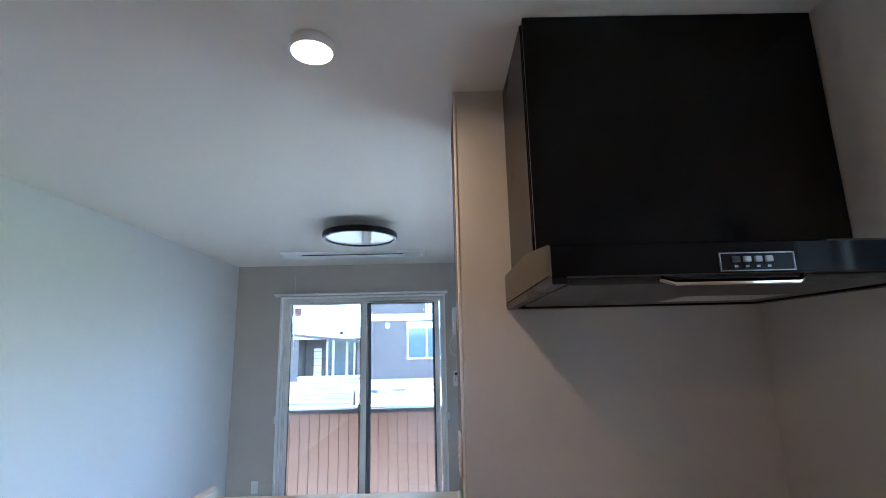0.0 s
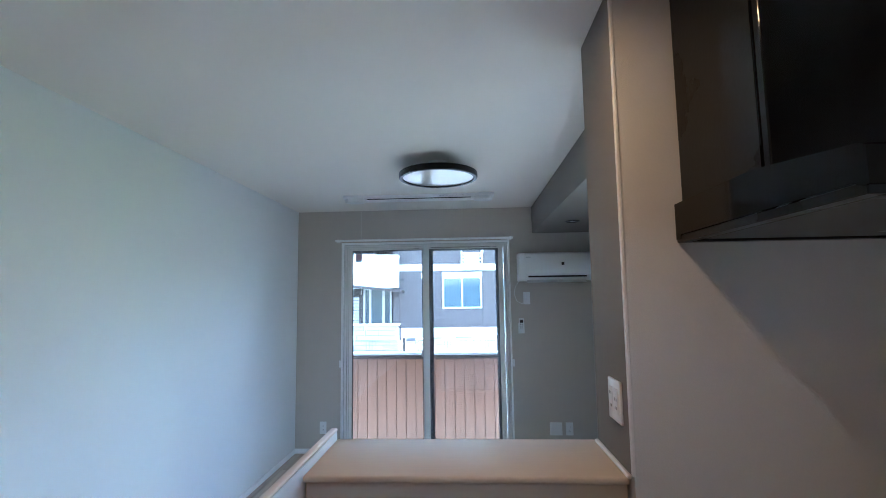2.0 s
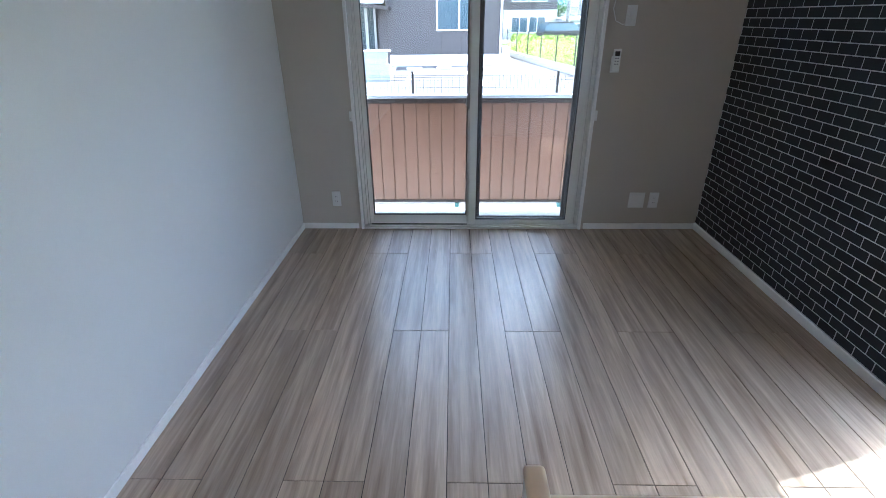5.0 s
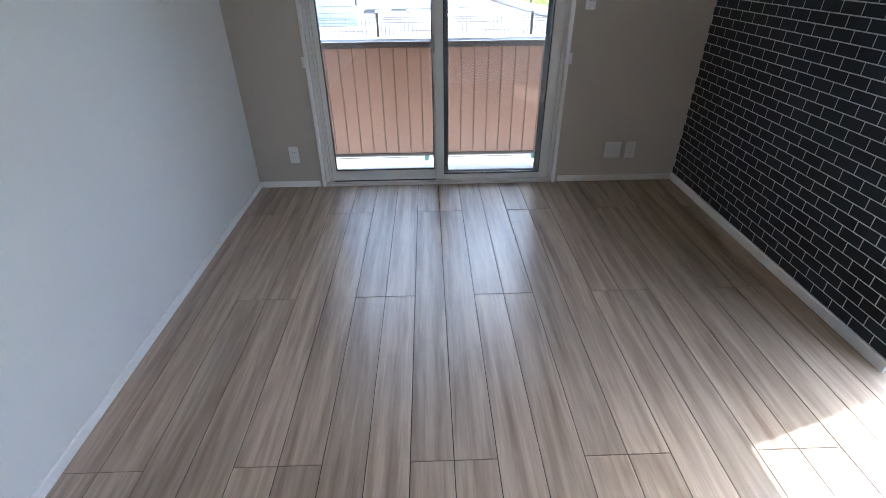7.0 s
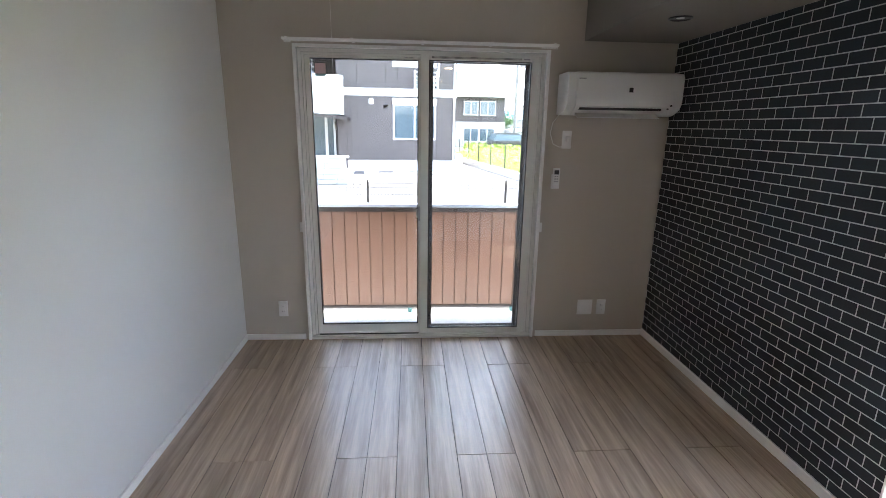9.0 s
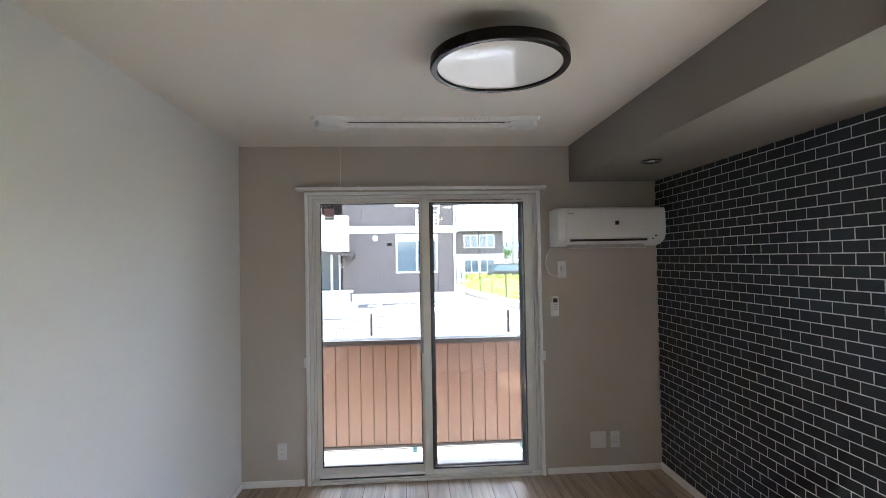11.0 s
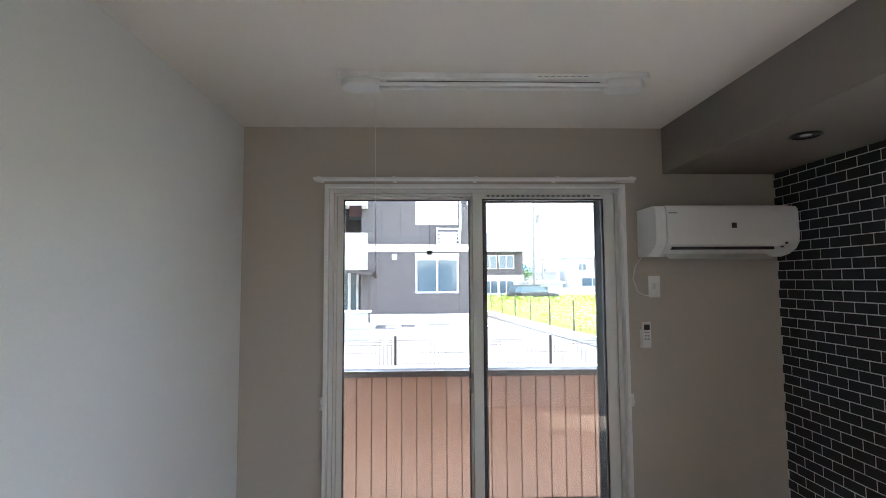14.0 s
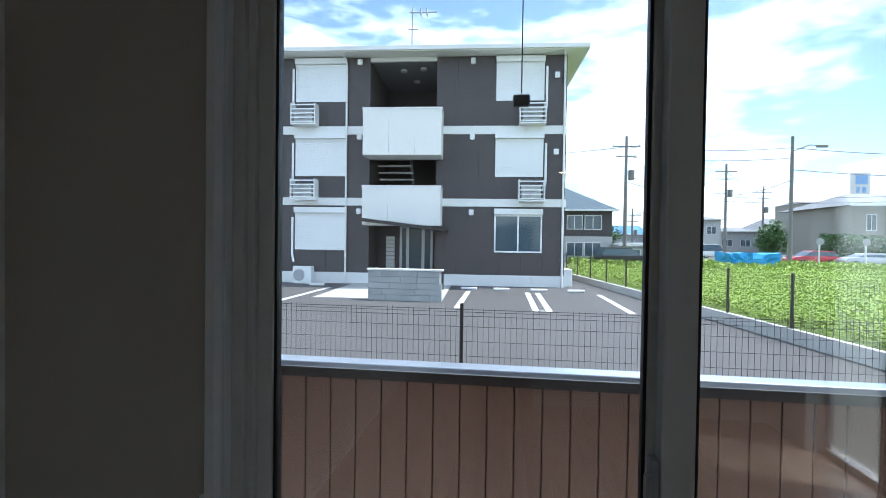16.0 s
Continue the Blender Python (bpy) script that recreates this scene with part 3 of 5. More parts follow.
part("spout", tube(bmesh.new(), [(-0.15, 1.72, 0.835), (-0.15, 1.72, 0.90), (-0.15, 1.70, 0.93), (-0.15, 1.62, 0.938), (-0.15, 1.53, 0.925)], 0.014, 12), M_CHROME, tap, "", True)
part("lever", boxes((-0.162, -0.138, 1.62, 1.74, 0.955, 0.963), bevel=0.003), M_CHROME, tap)


def wall_plate(name, label, m, w, h, insets, cat="socket"):
    """A cover plate in the local xz plane, facing -y, with its inner pieces."""
    t = thing(name, label, cat)
    part("cover", boxes((-w / 2, w / 2, -0.008, 0, -h / 2, h / 2), bevel=0.003, seg=2), M_PLASTIC, t, "", True)
    for (x, z, iw, ih, holes) in insets:
        i = part("insert", boxes((x - iw / 2, x + iw / 2, -0.0105, -0.007, z - ih / 2, z + ih / 2), bevel=0.0015), M_PLASTIC, t)
        if holes:
            for s in (-0.0065, 0.0065):
                for dz in holes:
                    part("slot", boxes((x + s - 0.0012, x + s + 0.0012, -0.0112, -0.010, z + dz - 0.004, z + dz + 0.004)), M_DARKPL, i, "dark plug slot")
    t.matrix_world = m
    return t


wall_plate("wall_socket", "white double socket low on the window wall", pose(-1.658, NY, 0.245), 0.066, 0.118, [(0, 0, 0.026, 0.07, (-0.018, 0.018))])
wall_plate("blank_plate", "large white blank cover plate on the window wall", pose(0.614, NY, 0.235), 0.116, 0.120, [(0, 0, 0.09, 0.09, ())], "cover plate")
wall_plate("wall_socket", "white socket with aerial outlet low on the wall", pose(0.741, NY, 0.235), 0.070, 0.120, [(0, 0.018, 0.024, 0.026, (0,)), (0, -0.018, 0.024, 0.026, (0,))])
wall_plate("wall_socket", "white wide switch and socket plate above the ledge", pose(PX - 0.005, 1.900, 1.205, 0, 0, -90), 0.114, 0.118, [(0.024, 0.0, 0.028, 0.072, (-0.018, 0.006)), (-0.024, 0.0, 0.026, 0.072, (-0.018, 0.018))])
ps = wall_plate("wall_socket", "white air conditioner socket with a plugged-in cord", pose(0.372, NY, 1.488), 0.066, 0.122, [(0, 0.0, 0.026, 0.034, (0,))])
part("plug", boxes((-0.012, 0.014, -0.040, -0.008, -0.014, 0.024), bevel=0.005, seg=2), M_PLASTIC, ps, "white plug")
rc = thing("remote_control", "white remote control in a wall holder", "remote control", (0.311, NY, 1.218))
part("holder", boxes((-0.030, 0.030, -0.012, 0, -0.074, 0.03), bevel=0.004, seg=2), M_PLASTIC, rc)
body = part("body", boxes((-0.025, 0.025, -0.028, -0.013, -0.068, 0.074), bevel=0.005, seg=2), M_PLASTIC, rc)
part("display", boxes((-0.016, 0.016, -0.0292, -0.0275, 0.030, 0.060)), M_DARKPL, body, "dark display")
for i in range(6):
    part("key", boxes((-0.014 + (i % 2) * 0.016, -0.003 + (i % 2) * 0.016, -0.0302, -0.0275, 0.012 - (i // 2) * 0.018, 0.020 - (i // 2) * 0.018), bevel=0.001), M_GREYPL, body)

# ---- air conditioner ----
ac = thing("air_conditioner", "white wall-mounted air conditioner with its flap ajar", "air conditioner")
AX0, AX1 = 0.284, 1.046
prof = [(NY - 0.002, 1.655), (NY - 0.002, 1.918), (NY - 0.20, 1.918), (NY - 0.225, 1.912), (NY - 0.240, 1.890), (NY - 0.243, 1.76), (NY - 0.238, 1.720), (NY - 0.215, 1.690), (NY - 0.16, 1.662), (NY - 0.10, 1.650)]
ab = extrude_x(bmesh.new(), prof, AX0 + 0.055, AX1 - 0.006)
part("body", ab, M_PLASTIC, ac, "", True)
for x0, x1 in ((AX0, AX0 + 0.0545), (AX1 - 0.0055, AX1)):
    e = extrude_x(bmesh.new(), [(y + (0.012 if y < NY - 0.1 else 0), z) for y, z in prof], x0, x1)
    bmesh.ops.bevel(e, geom=[g for g in e.edges if abs(g.verts[0].co.x - g.verts[1].co.x) < 1e-6 and abs(g.verts[0].co.x - (x0 if x0 == AX0 else x1)) < 1e-5], offset=0.004, segments=2, affect="EDGES", profile=0.5)
    part("end_cap", e, M_PLASTIC, ac, "", True)
part("air_outlet", boxes((AX0 + 0.085, AX1 - 0.13, NY - 0.222, NY - 0.12, 1.684, 1.700)), M_DARKPL, ac, "dark air outlet")
part("outlet_lip", boxes((AX0 + 0.075, AX1 - 0.12, NY - 0.240, NY - 0.216, 1.700, 1.706), bevel=0.002), M_PLASTIC, ac)
fl = bmesh.new()
extrude_x(fl, [(NY - 0.150, 1.668), (NY - 0.195, 1.640), (NY - 0.222, 1.634), (NY - 0.222, 1.638), (NY - 0.195, 1.645), (NY - 0.150, 1.673)], AX0 + 0.075, AX1 - 0.135)
part("flap", fl, M_PLASTIC, ac, "open outlet flap", True)
part("badge", boxes((0.680, 0.706, NY - 0.2445, NY - 0.241, 1.795, 1.823), bevel=0.001), M_DARKPL, ac, "small black square badge")
part("maker_mark", boxes((0.348, 0.392, NY - 0.2445, NY - 0.241, 1.872, 1.878)), M_GREYPL, ac)
part("sensor", boxes((0.965, 0.978, NY - 0.2405, NY - 0.236, 1.712, 1.722), (0.952, 0.962, NY - 0.228, NY - 0.220, 1.694, 1.701)), M_DARKPL, ac)
part("intake_grille", boxes(*[(AX0 + 0.07, AX1 - 0.02, NY - 0.19 + i * 0.02, NY - 0.183 + i * 0.02, 1.918, 1.922) for i in range(9)]), M_PLASTIC, ac)
part("power_cord", tube(bmesh.new(), [(0.300, NY - 0.03, 1.66), (0.262, NY - 0.012, 1.60), (0.250, NY - 0.010, 1.53), (0.275, NY - 0.010, 1.458), (0.320, NY - 0.012, 1.437), (0.365, NY - 0.02, 1.446), (0.374, NY - 0.034, 1.475)], 0.0032, 6), M_PLASTIC, ac, "thin grey-white cord", True)

# ---- curtain rail ----
cr = thing("curtain_rail", "white double curtain rail above the window", "curtain rail")
for y in (NY - 0.055, NY - 0.090):
    part("rail", boxes((-1.528, 0.246, y - 0.010, y + 0.010, 2.080, 2.094), (-1.528, 0.246, y - 0.003, y + 0.003, 2.0795, 2.0805), bevel=0.002), M_TRIM, cr)
for x in (-1.50, -1.09, -0.64, -0.19, 0.22):
    part("bracket", boxes((x - 0.008, x + 0.008, NY - 0.100, NY, 2.0942, 2.098), (x - 0.010, x + 0.010, NY - 0.005, NY, 2.081, 2.094), bevel=0.001), M_TRIM, cr)
for i in range(14):
    x = 0.235 - i * 0.011 if i < 10 else -1.51 + (i - 10) * 0.010
    part("runner", boxes((x - 0.003, x + 0.003, NY - 0.094, NY - 0.086, 2.064, 2.0795), bevel=0.001), M_PLASTIC, cr)

# ---- laundry rack on the ceiling ----
lr = thing("laundry_rack", "white ceiling-mounted laundry rack with a pull cord", "laundry rack")
X0, X1, RY = -1.278, 0.034, 4.555
rb = bmesh.new()
extrude_z(rb, [(X0, RY - 0.045), (X0 + 0.015, RY - 0.06), (X0 + 0.13, RY - 0.06), (X0 + 0.20, RY - 0.04), (X1 - 0.20, RY - 0.04), (X1 - 0.13, RY - 0.06), (X1 - 0.015, RY - 0.06), (X1, RY - 0.045), (X1, RY + 0.045), (X1 - 0.015, RY + 0.06), (X0 + 0.015, RY + 0.06), (X0, RY + 0.045)], H - 0.024, H - 0.0005)
part("base", rb, M_TRIM, lr)
for a, b, s in ((X0 + 0.012, X0 + 0.125, 1), (X1 - 0.125, X1 - 0.012, -1)):
    c = bmesh.new()
    tip = (b + 0.05) if s > 0 else (a - 0.05)
    back, frontx = (a, b) if s > 0 else (b, a)
    extrude_z(c, [(back + s * 0.03, RY - 0.055), (frontx, RY - 0.055), (tip, RY - 0.030), (tip, RY + 0.030), (frontx, RY + 0.055), (back + s * 0.03, RY + 0.055), (back, RY + 0.02), (back, RY - 0.02)], H - 0.058, H - 0.0245)
    bmesh.ops.bevel(c, geom=[e for e in c.edges if abs(e.verts[0].co.z - e.verts[1].co.z) < 1e-6 and e.verts[0].co.z < H - 0.05], offset=0.009, segments=3, affect="EDGES", profile=0.5)
    part("end_housing", c, M_PLASTIC, lr, "", True)
for y in (RY - 0.024, RY + 0.024):
    part("pole", tube(bmesh.new(), [(X0 + 0.16, y, H - 0.043), (X1 - 0.16, y, H - 0.043)], 0.008, 10), M_TRIM, lr, "slim white pole", True)
# Track takes a dark colour for the shaded slot between the poles
part("slide_track", boxes((X0 + 0.20, X1 - 0.20, RY - 0.008, RY + 0.008, H - 0.034, H - 0.0245)), M_DARKPL, lr, "slide track, coloured dark for the shade between the poles")
part("print", boxes(*[(-0.44 + i * 0.028, -0.44 + i * 0.028 + 0.018, RY - 0.0405, RY - 0.0398, H - 0.016, H - 0.013) for i in range(8)]), M_GREYPL, lr, "grey printed instructions")
part("pull_cord", tube(bmesh.new(), [(-1.122, RY - 0.035, H - 0.05), (-1.121, RY - 0.034, 2.0), (-1.118, RY - 0.034, 1.57)], 0.0009, 5), M_TRIM, lr, "thin white cord")
part("cord_knob", cyl(bmesh.new(), (-1.118, RY - 0.034, 1.54), 0.007, 0.004, 0.03, 10), M_PLASTIC, lr, "small white knob")

# ---- ceiling lamps ----
rl = thing("ceiling_light", "round black-rimmed ceiling light, switched off", "ceiling light", (-0.385, 3.54, 0))
part("mount", lathe(bmesh.new(), [(0, 2.399), (0.062, 2.399), (0.062, 2.365), (0.075, 2.341), (0.10, 2.328), (0, 2.328)], (0, 0, 0)), M_PLASTIC, rl, "white round mount", True)
part("rim", lathe(bmesh.new(), [(0, 2.328), (0.247, 2.328), (0.257, 2.322), (0.259, 2.306), (0.259, 2.290), (0.254, 2.284), (0.235, 2.284), (0.231, 2.290), (0.231, 2.298)], (0, 0, 0), 72), M_BLACKSAT, rl, "black rim", True)
part("diffuser", lathe(bmesh.new(), [(0.2315, 2.292), (0.18, 2.2905), (0.09, 2.290), (0.0, 2.290)], (0, 0, 0), 72), M_RING, rl, "glossy white diffuser", True)
# Second one, behind at y -0.60, is unseen, added to soften the partition's shadow
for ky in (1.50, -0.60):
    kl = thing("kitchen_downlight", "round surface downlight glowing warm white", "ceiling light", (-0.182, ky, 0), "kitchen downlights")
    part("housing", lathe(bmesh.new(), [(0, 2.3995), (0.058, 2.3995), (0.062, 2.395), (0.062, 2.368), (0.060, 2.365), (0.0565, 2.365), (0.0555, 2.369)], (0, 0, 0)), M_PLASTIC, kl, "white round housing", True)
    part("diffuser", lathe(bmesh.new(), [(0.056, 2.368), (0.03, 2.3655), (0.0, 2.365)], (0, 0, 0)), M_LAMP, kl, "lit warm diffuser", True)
dl = thing("recessed_downlight", "small recessed downlight in the beam, switched off", "downlight", (0.688, 4.50, 0))
part("trim_ring", lathe(bmesh.new(), [(0.060, BZ - 0.0005), (0.061, BZ - 0.006), (0.052, BZ - 0.008), (0.046, BZ - 0.003)], (0, 0, 0)), M_DARKPL, dl, "", True)
part("reflector", lathe(bmesh.new(), [(0.046, BZ - 0.003), (0.030, BZ - 0.001), (0.0, BZ - 0.001)], (0, 0, 0)), M_DARKPL, dl, "dark reflector", True)
part("lens", lathe(bmesh.new(), [(0.022, BZ - 0.002), (0.018, BZ - 0.005), (0.0, BZ - 0.006)], (0, 0, 0), 24), M_RING, dl, "", True)

# ---- terrace ----
TZ, TY = -0.36, 6.55
structure("terrace_floor", boxes((-3.2, 3.4, NY + 0.17, TY + 0.03, TZ - 0.06, TZ)), M_CONC, "pale concrete terrace slab")
structure("terrace_eave", boxes((-3.2, 3.3, NY + 0.17, NY + 0.62, 2.50, 2.62)), M_WHITEW, "narrow eave above the terrace window")
structure("outer_wall", boxes((LX - 3, LX - 0.15, NY, NY + 0.17, -0.45, 2.9), (RX + 0.17, RX + 2.3, NY, NY + 0.17, -0.45, 2.9)), M_SIDING, "brown siding of the house")
fen = thing("terrace_screen", "brown aluminium board screen with a silver handrail", "balustrade")
part("handrail", boxes((-3.2, 3.4, TY - 0.055, TY + 0.045, 0.795, 0.825), bevel=0.006, seg=2), M_RAILTOP, fen, "silver handrail")
part("top_rail", boxes((-3.2, 3.4, TY - 0.03, TY + 0.03, 0.745, 0.7945)), M_BALDARK, fen, "dark top rail")
part("bottom_rail", boxes((-3.2, 3.4, TY - 0.022, TY + 0.022, -0.262, -0.235), bevel=0.003), M_BALDARK, fen, "dark bottom rail")
part("backing", boxes((-3.2, 3.4, TY + 0.012, TY + 0.016, -0.235, 0.745)), M_BALDARK, fen)
bd = to_mesh("board", boxes((0.0022, 0.1198, -0.012, 0.010, -0.2345, 0.7445), bevel=0.004), M_BALC)
for i in range(54):
    o = new("board", bd)
    o.location, o.parent = (-3.2 + i * 0.122, TY, 0), fen
for x in (-2.87, -1.80, -0.73, 0.34, 1.41, 2.48):
    part("bracket", boxes((x - 0.022, x + 0.022, TY - 0.030, TY + 0.02, -0.312, -0.2622), bevel=0.003), M_BRACKET, fen, "grey-green foot bracket")
for x in (-3.15, 3.35):
    part("post", boxes((x - 0.03, x + 0.03, TY - 0.02, TY + 0.02, TZ, 0.745)), M_BALDARK, fen)
sc = thing("shutter_cord", "black pull grip hanging on a thin cord outside", "cord")
part("cord", tube(bmesh.new(), [(-0.897, 5.47, 2.50), (-0.897, 5.47, 1.715)], 0.0014, 5), M_CABLE, sc)
part("grip", boxes((-0.916, -0.878, 5.462, 5.478, 1.685, 1.712), bevel=0.005, seg=2), M_DARKPL, sc, "black grip")

# ---- outside: ground, parking, fences ----
GZ = -0.42
structure("ground", boxes((-400, 400, -400, 900, GZ - 0.2, GZ)), M_GROUND, "open ground reaching the horizon")


def kx(y):
    """The kerb's line between the parking and the field."""
    return 4.57 - 0.142 * (y - 12.16)


pk = bmesh.new()
extrude_z(pk, [(-30, 6.9), (kx(6.9), 6.9), (kx(30), 30), (-30, 30)], GZ, GZ + 0.006)
structure("parking", pk, M_ASPH, "grey asphalt parking ground")
paint = bmesh.new()
for x in (-7.6, -2.35, -0.25, 0.10, 2.2):
    extrude_z(paint, [(x, 17.2), (x + 0.16, 17.2), (x + 0.16 - 0.05, 21.6), (x - 0.05, 21.6)], GZ + 0.006, GZ + 0.010)
box(paint, -0.25, 0.26, 17.1, 17.2, GZ + 0.006, GZ + 0.010)
box(paint, -1.05, 1.6, 9.35, 9.50, GZ + 0.006, GZ + 0.010)
structure("parking_lines", paint, M_LINE, "white painted bay lines")
for x in (-8.3, -2.35, -1.15, 0.22, 1.55):
    w = thing("wheel_stop", "low white concrete wheel stop on the asphalt", "wheel stop", (x, 22.2, GZ + 0.006), "wheel stops")
    part("block", boxes((-0.30, 0.30, -0.06, 0.06, 0, 0.10), bevel=0.02), M_LINE, w)
kb = bmesh.new()
extrude_z(kb, [(kx(2), 2), (kx(2) + 0.14, 2), (kx(60) + 0.14, 60), (kx(60), 60)], GZ, GZ + 0.26)
structure("kerb", kb, M_CONC, "low concrete kerb wall beside the field")


def wire_panel(length, height, step, rows):
    """Welded mesh: upright and level wires, folded along the top."""
    bm = bmesh.new()
    n = int(round(length / step))
    for i in range(n + 1):
        x = i * length / n
        box(bm, x - 0.0016, x + 0.0016, -0.0016, 0.0016, 0.04, height)
    for z in rows:
        box(bm, 0, length, -0.0045, -0.0013, z - 0.0018, z + 0.0018)
    for z in (height - 0.015, height - 0.075):
        box(bm, 0, length, -0.022, -0.018, z - 0.002, z + 0.002)
    return bm


panel_mesh = to_mesh("mesh_panel", wire_panel(2.0, 1.20, 0.05, [0.08 + i * 0.135 for i in range(9)]), M_WIRE)
post_mesh = to_mesh("post", boxes((-0.016, 0.016, -0.016, 0.016, 0, 1.24), bevel=0.003), M_WIRE)
f1 = thing("mesh_fence", "brown welded-mesh fence between the terrace and the parking", "fence", (0, 8.76, GZ))
for i in range(-4, 3):
    a, b = new("mesh_panel", panel_mesh), new("post", post_mesh)
    a.location, b.location = (-1.334 + 2.0 * i, 0, 0), (-1.334 + 2.0 * i, 0.01, 0)
    a.parent = b.parent = f1
f2 = thing("field_fence", "brown welded-mesh fence on the kerb by the field", "fence", (kx(6.2) + 0.07, 6.2, GZ + 0.26))
f2.rotation_euler = (0, 0, math.atan2(1, -0.142))
field_panel = to_mesh("mesh_panel", wire_panel(2.0, 1.0, 0.08, [0.08 + i * 0.16 for i in range(6)]), M_WIRE)
field_post = to_mesh("post", boxes((-0.022, 0.022, -0.022, 0.022, 0, 1.04), bevel=0.003), M_WIRE)
for i in range(13):
    a, b = new("mesh_panel", field_panel), new("post", field_post)
    a.location = b.location = (2.0 * i, 0, 0)
    a.parent = b.parent = f2


def leaf_cloud(name, material, seed, spots, size, flat=0.5):
    """Many small folded leaves round the given spots, in one mesh."""
    r = np.random.default_rng(seed)
    n = len(spots)
    c = np.asarray(spots, float)
    a = r.normal(size=(n, 3))
    a[:, 2] *= flat
    a /= np.linalg.norm(a, axis=1, keepdims=True)
    b = np.cross(a, r.normal(size=(n, 3)) * 0.55 + (0, 0, 1.0 if flat < 0.5 else 0.0))
    b /= np.linalg.norm(b, axis=1, keepdims=True)
    s = size * r.uniform(0.6, 1.4, (n, 1))
    v = np.stack([c - a * s, c + b * s * 0.5, c + a * s, c - b * s * 0.5], 1).reshape(-1, 3)
    f = np.arange(4 * n).reshape(-1, 4)
    me = bpy.data.meshes.new(name)
    me.from_pydata(v.tolist(), [], f.tolist())
    me.materials.append(material)
    return new(name, me)


# bean field: rows of leafy plants with uneven tops
r = np.random.default_rng(3)
N = 220000
fy = 7.5 + 26.0 * r.random(N) ** 1.35
fx = 4.57 - 0.142 * (fy - 12.16) + 0.35 + 22 * r.random(N) ** 1.2
row = np.abs(((fx + 0.142 * fy) % 0.75) - 0.375) / 0.375
top = 0.46 + 0.10 * np.sin(fx * 1.7 + fy * 0.6) + 0.07 * np.sin(fy * 2.3)
fz = GZ + 0.15 + (top - 0.25 * (1 - row)) * (1 - r.random(N) ** 2.2 * 0.75)
tagged(leaf_cloud("bean_plants", M_LEAF, 4, np.stack([fx, fy, fz], 1), 0.040, 0.35), "bright green leafy crop filling the field", "crop", kind="stuff")
soil = bmesh.new()
extrude_z(soil, [(kx(2) + 0.45, 2), (40, 2), (40, 34), (kx(34) + 0.45, 34)], GZ, GZ + 0.20)
structure("field", soil, M_UNDER, "green undergrowth of the bean field")
N2 = 9000
gx_, gy_ = 9 + 22 * r.random(N2), 36 + 10 * r.random(N2)
tagged(leaf_cloud("tall_grass", M_LEAF, 9, np.stack([gx_ - 5, gy_, GZ + 0.6 * r.random(N2)], 1), 0.16, 1.6), "pale wild grass beyond the field", "grass", kind="stuff")

# ---- the block of flats across the parking ----
FY, FX1, FX0, DX0, DX1 = 24.0, 1.31, -15.2, -6.81, -4.02
flat = thing("apartment_building", "three-storey block with brown siding and white bands", "building", (0, 0, 0))
storeys = ((0.04, 2.80), (3.12, 5.72), (6.06, 8.86))
part("shell", boxes((FX0, DX0 - 0.02, FY + 0.08, FY + 11, GZ, 8.9), (DX1 + 0.02, FX1 - 0.08, FY + 0.08, FY + 11, GZ, 8.9), (DX0 - 0.02, DX1 + 0.02, FY + 4.2, FY + 11, GZ, 8.9)), M_SIDING, flat)
part("stairwell_lining", boxes((DX0 - 0.019, DX0 - 0.01, FY + 0.10, FY + 4.19, GZ, 8.86), (DX1 + 0.01, DX1 + 0.019, FY + 0.10, FY + 4.19, GZ, 8.86), (DX0, DX1, FY + 4.15, FY + 4.19, GZ, 8.86)), M_SIDING, flat, "dim stairwell walls")
part("landing", boxes((DX0 - 0.01, DX1 + 0.01, FY + 0.0, FY + 4.15, 2.62, 2.80)), M_BAND, flat)
part("landing", boxes((DX0 - 0.01, DX1 + 0.01, FY + 0.0, FY + 4.15, 5.52, 5.70)), M_BAND, flat)
part("stairwell_ceiling", boxes((DX0 - 0.01, DX1 + 0.01, FY + 0.12, FY + 4.15, 8.76, 8.86)), M_ROOFG, flat)
part("stairwell_lintel", boxes((DX0 - 0.01, DX1 + 0.01, FY + 0.0, FY + 0.12, 8.70, 8.86)), M_BAND, flat)
for lx, ly in ((-5.6, FY + 1.2), (-4.7, FY + 1.0), (-5.2, FY + 2.6)):
    part("stairwell_lamp", cyl(bmesh.new(), (lx, ly, 8.68), 0.14, 0.14, 0.08, 14), M_SHUT, flat, "white round lamp, off")
for k in range(9):
    part("stair_tread", boxes((-6.75, -5.05 - 0.03 * k, FY + 2.6 - 0.22 * k, FY + 2.85 - 0.22 * k, 3.0 + 0.27 * k, 3.06 + 0.27 * k)), M_BAND, flat)
part("stair_rail", tube(bmesh.new(), [(-5.30, FY + 0.8, 5.6), (-5.30, FY + 2.8, 3.1), (-5.30, FY + 2.8, 3.9), (-5.30, FY + 0.9, 6.2)], 0.03), M_GREYPL, flat)
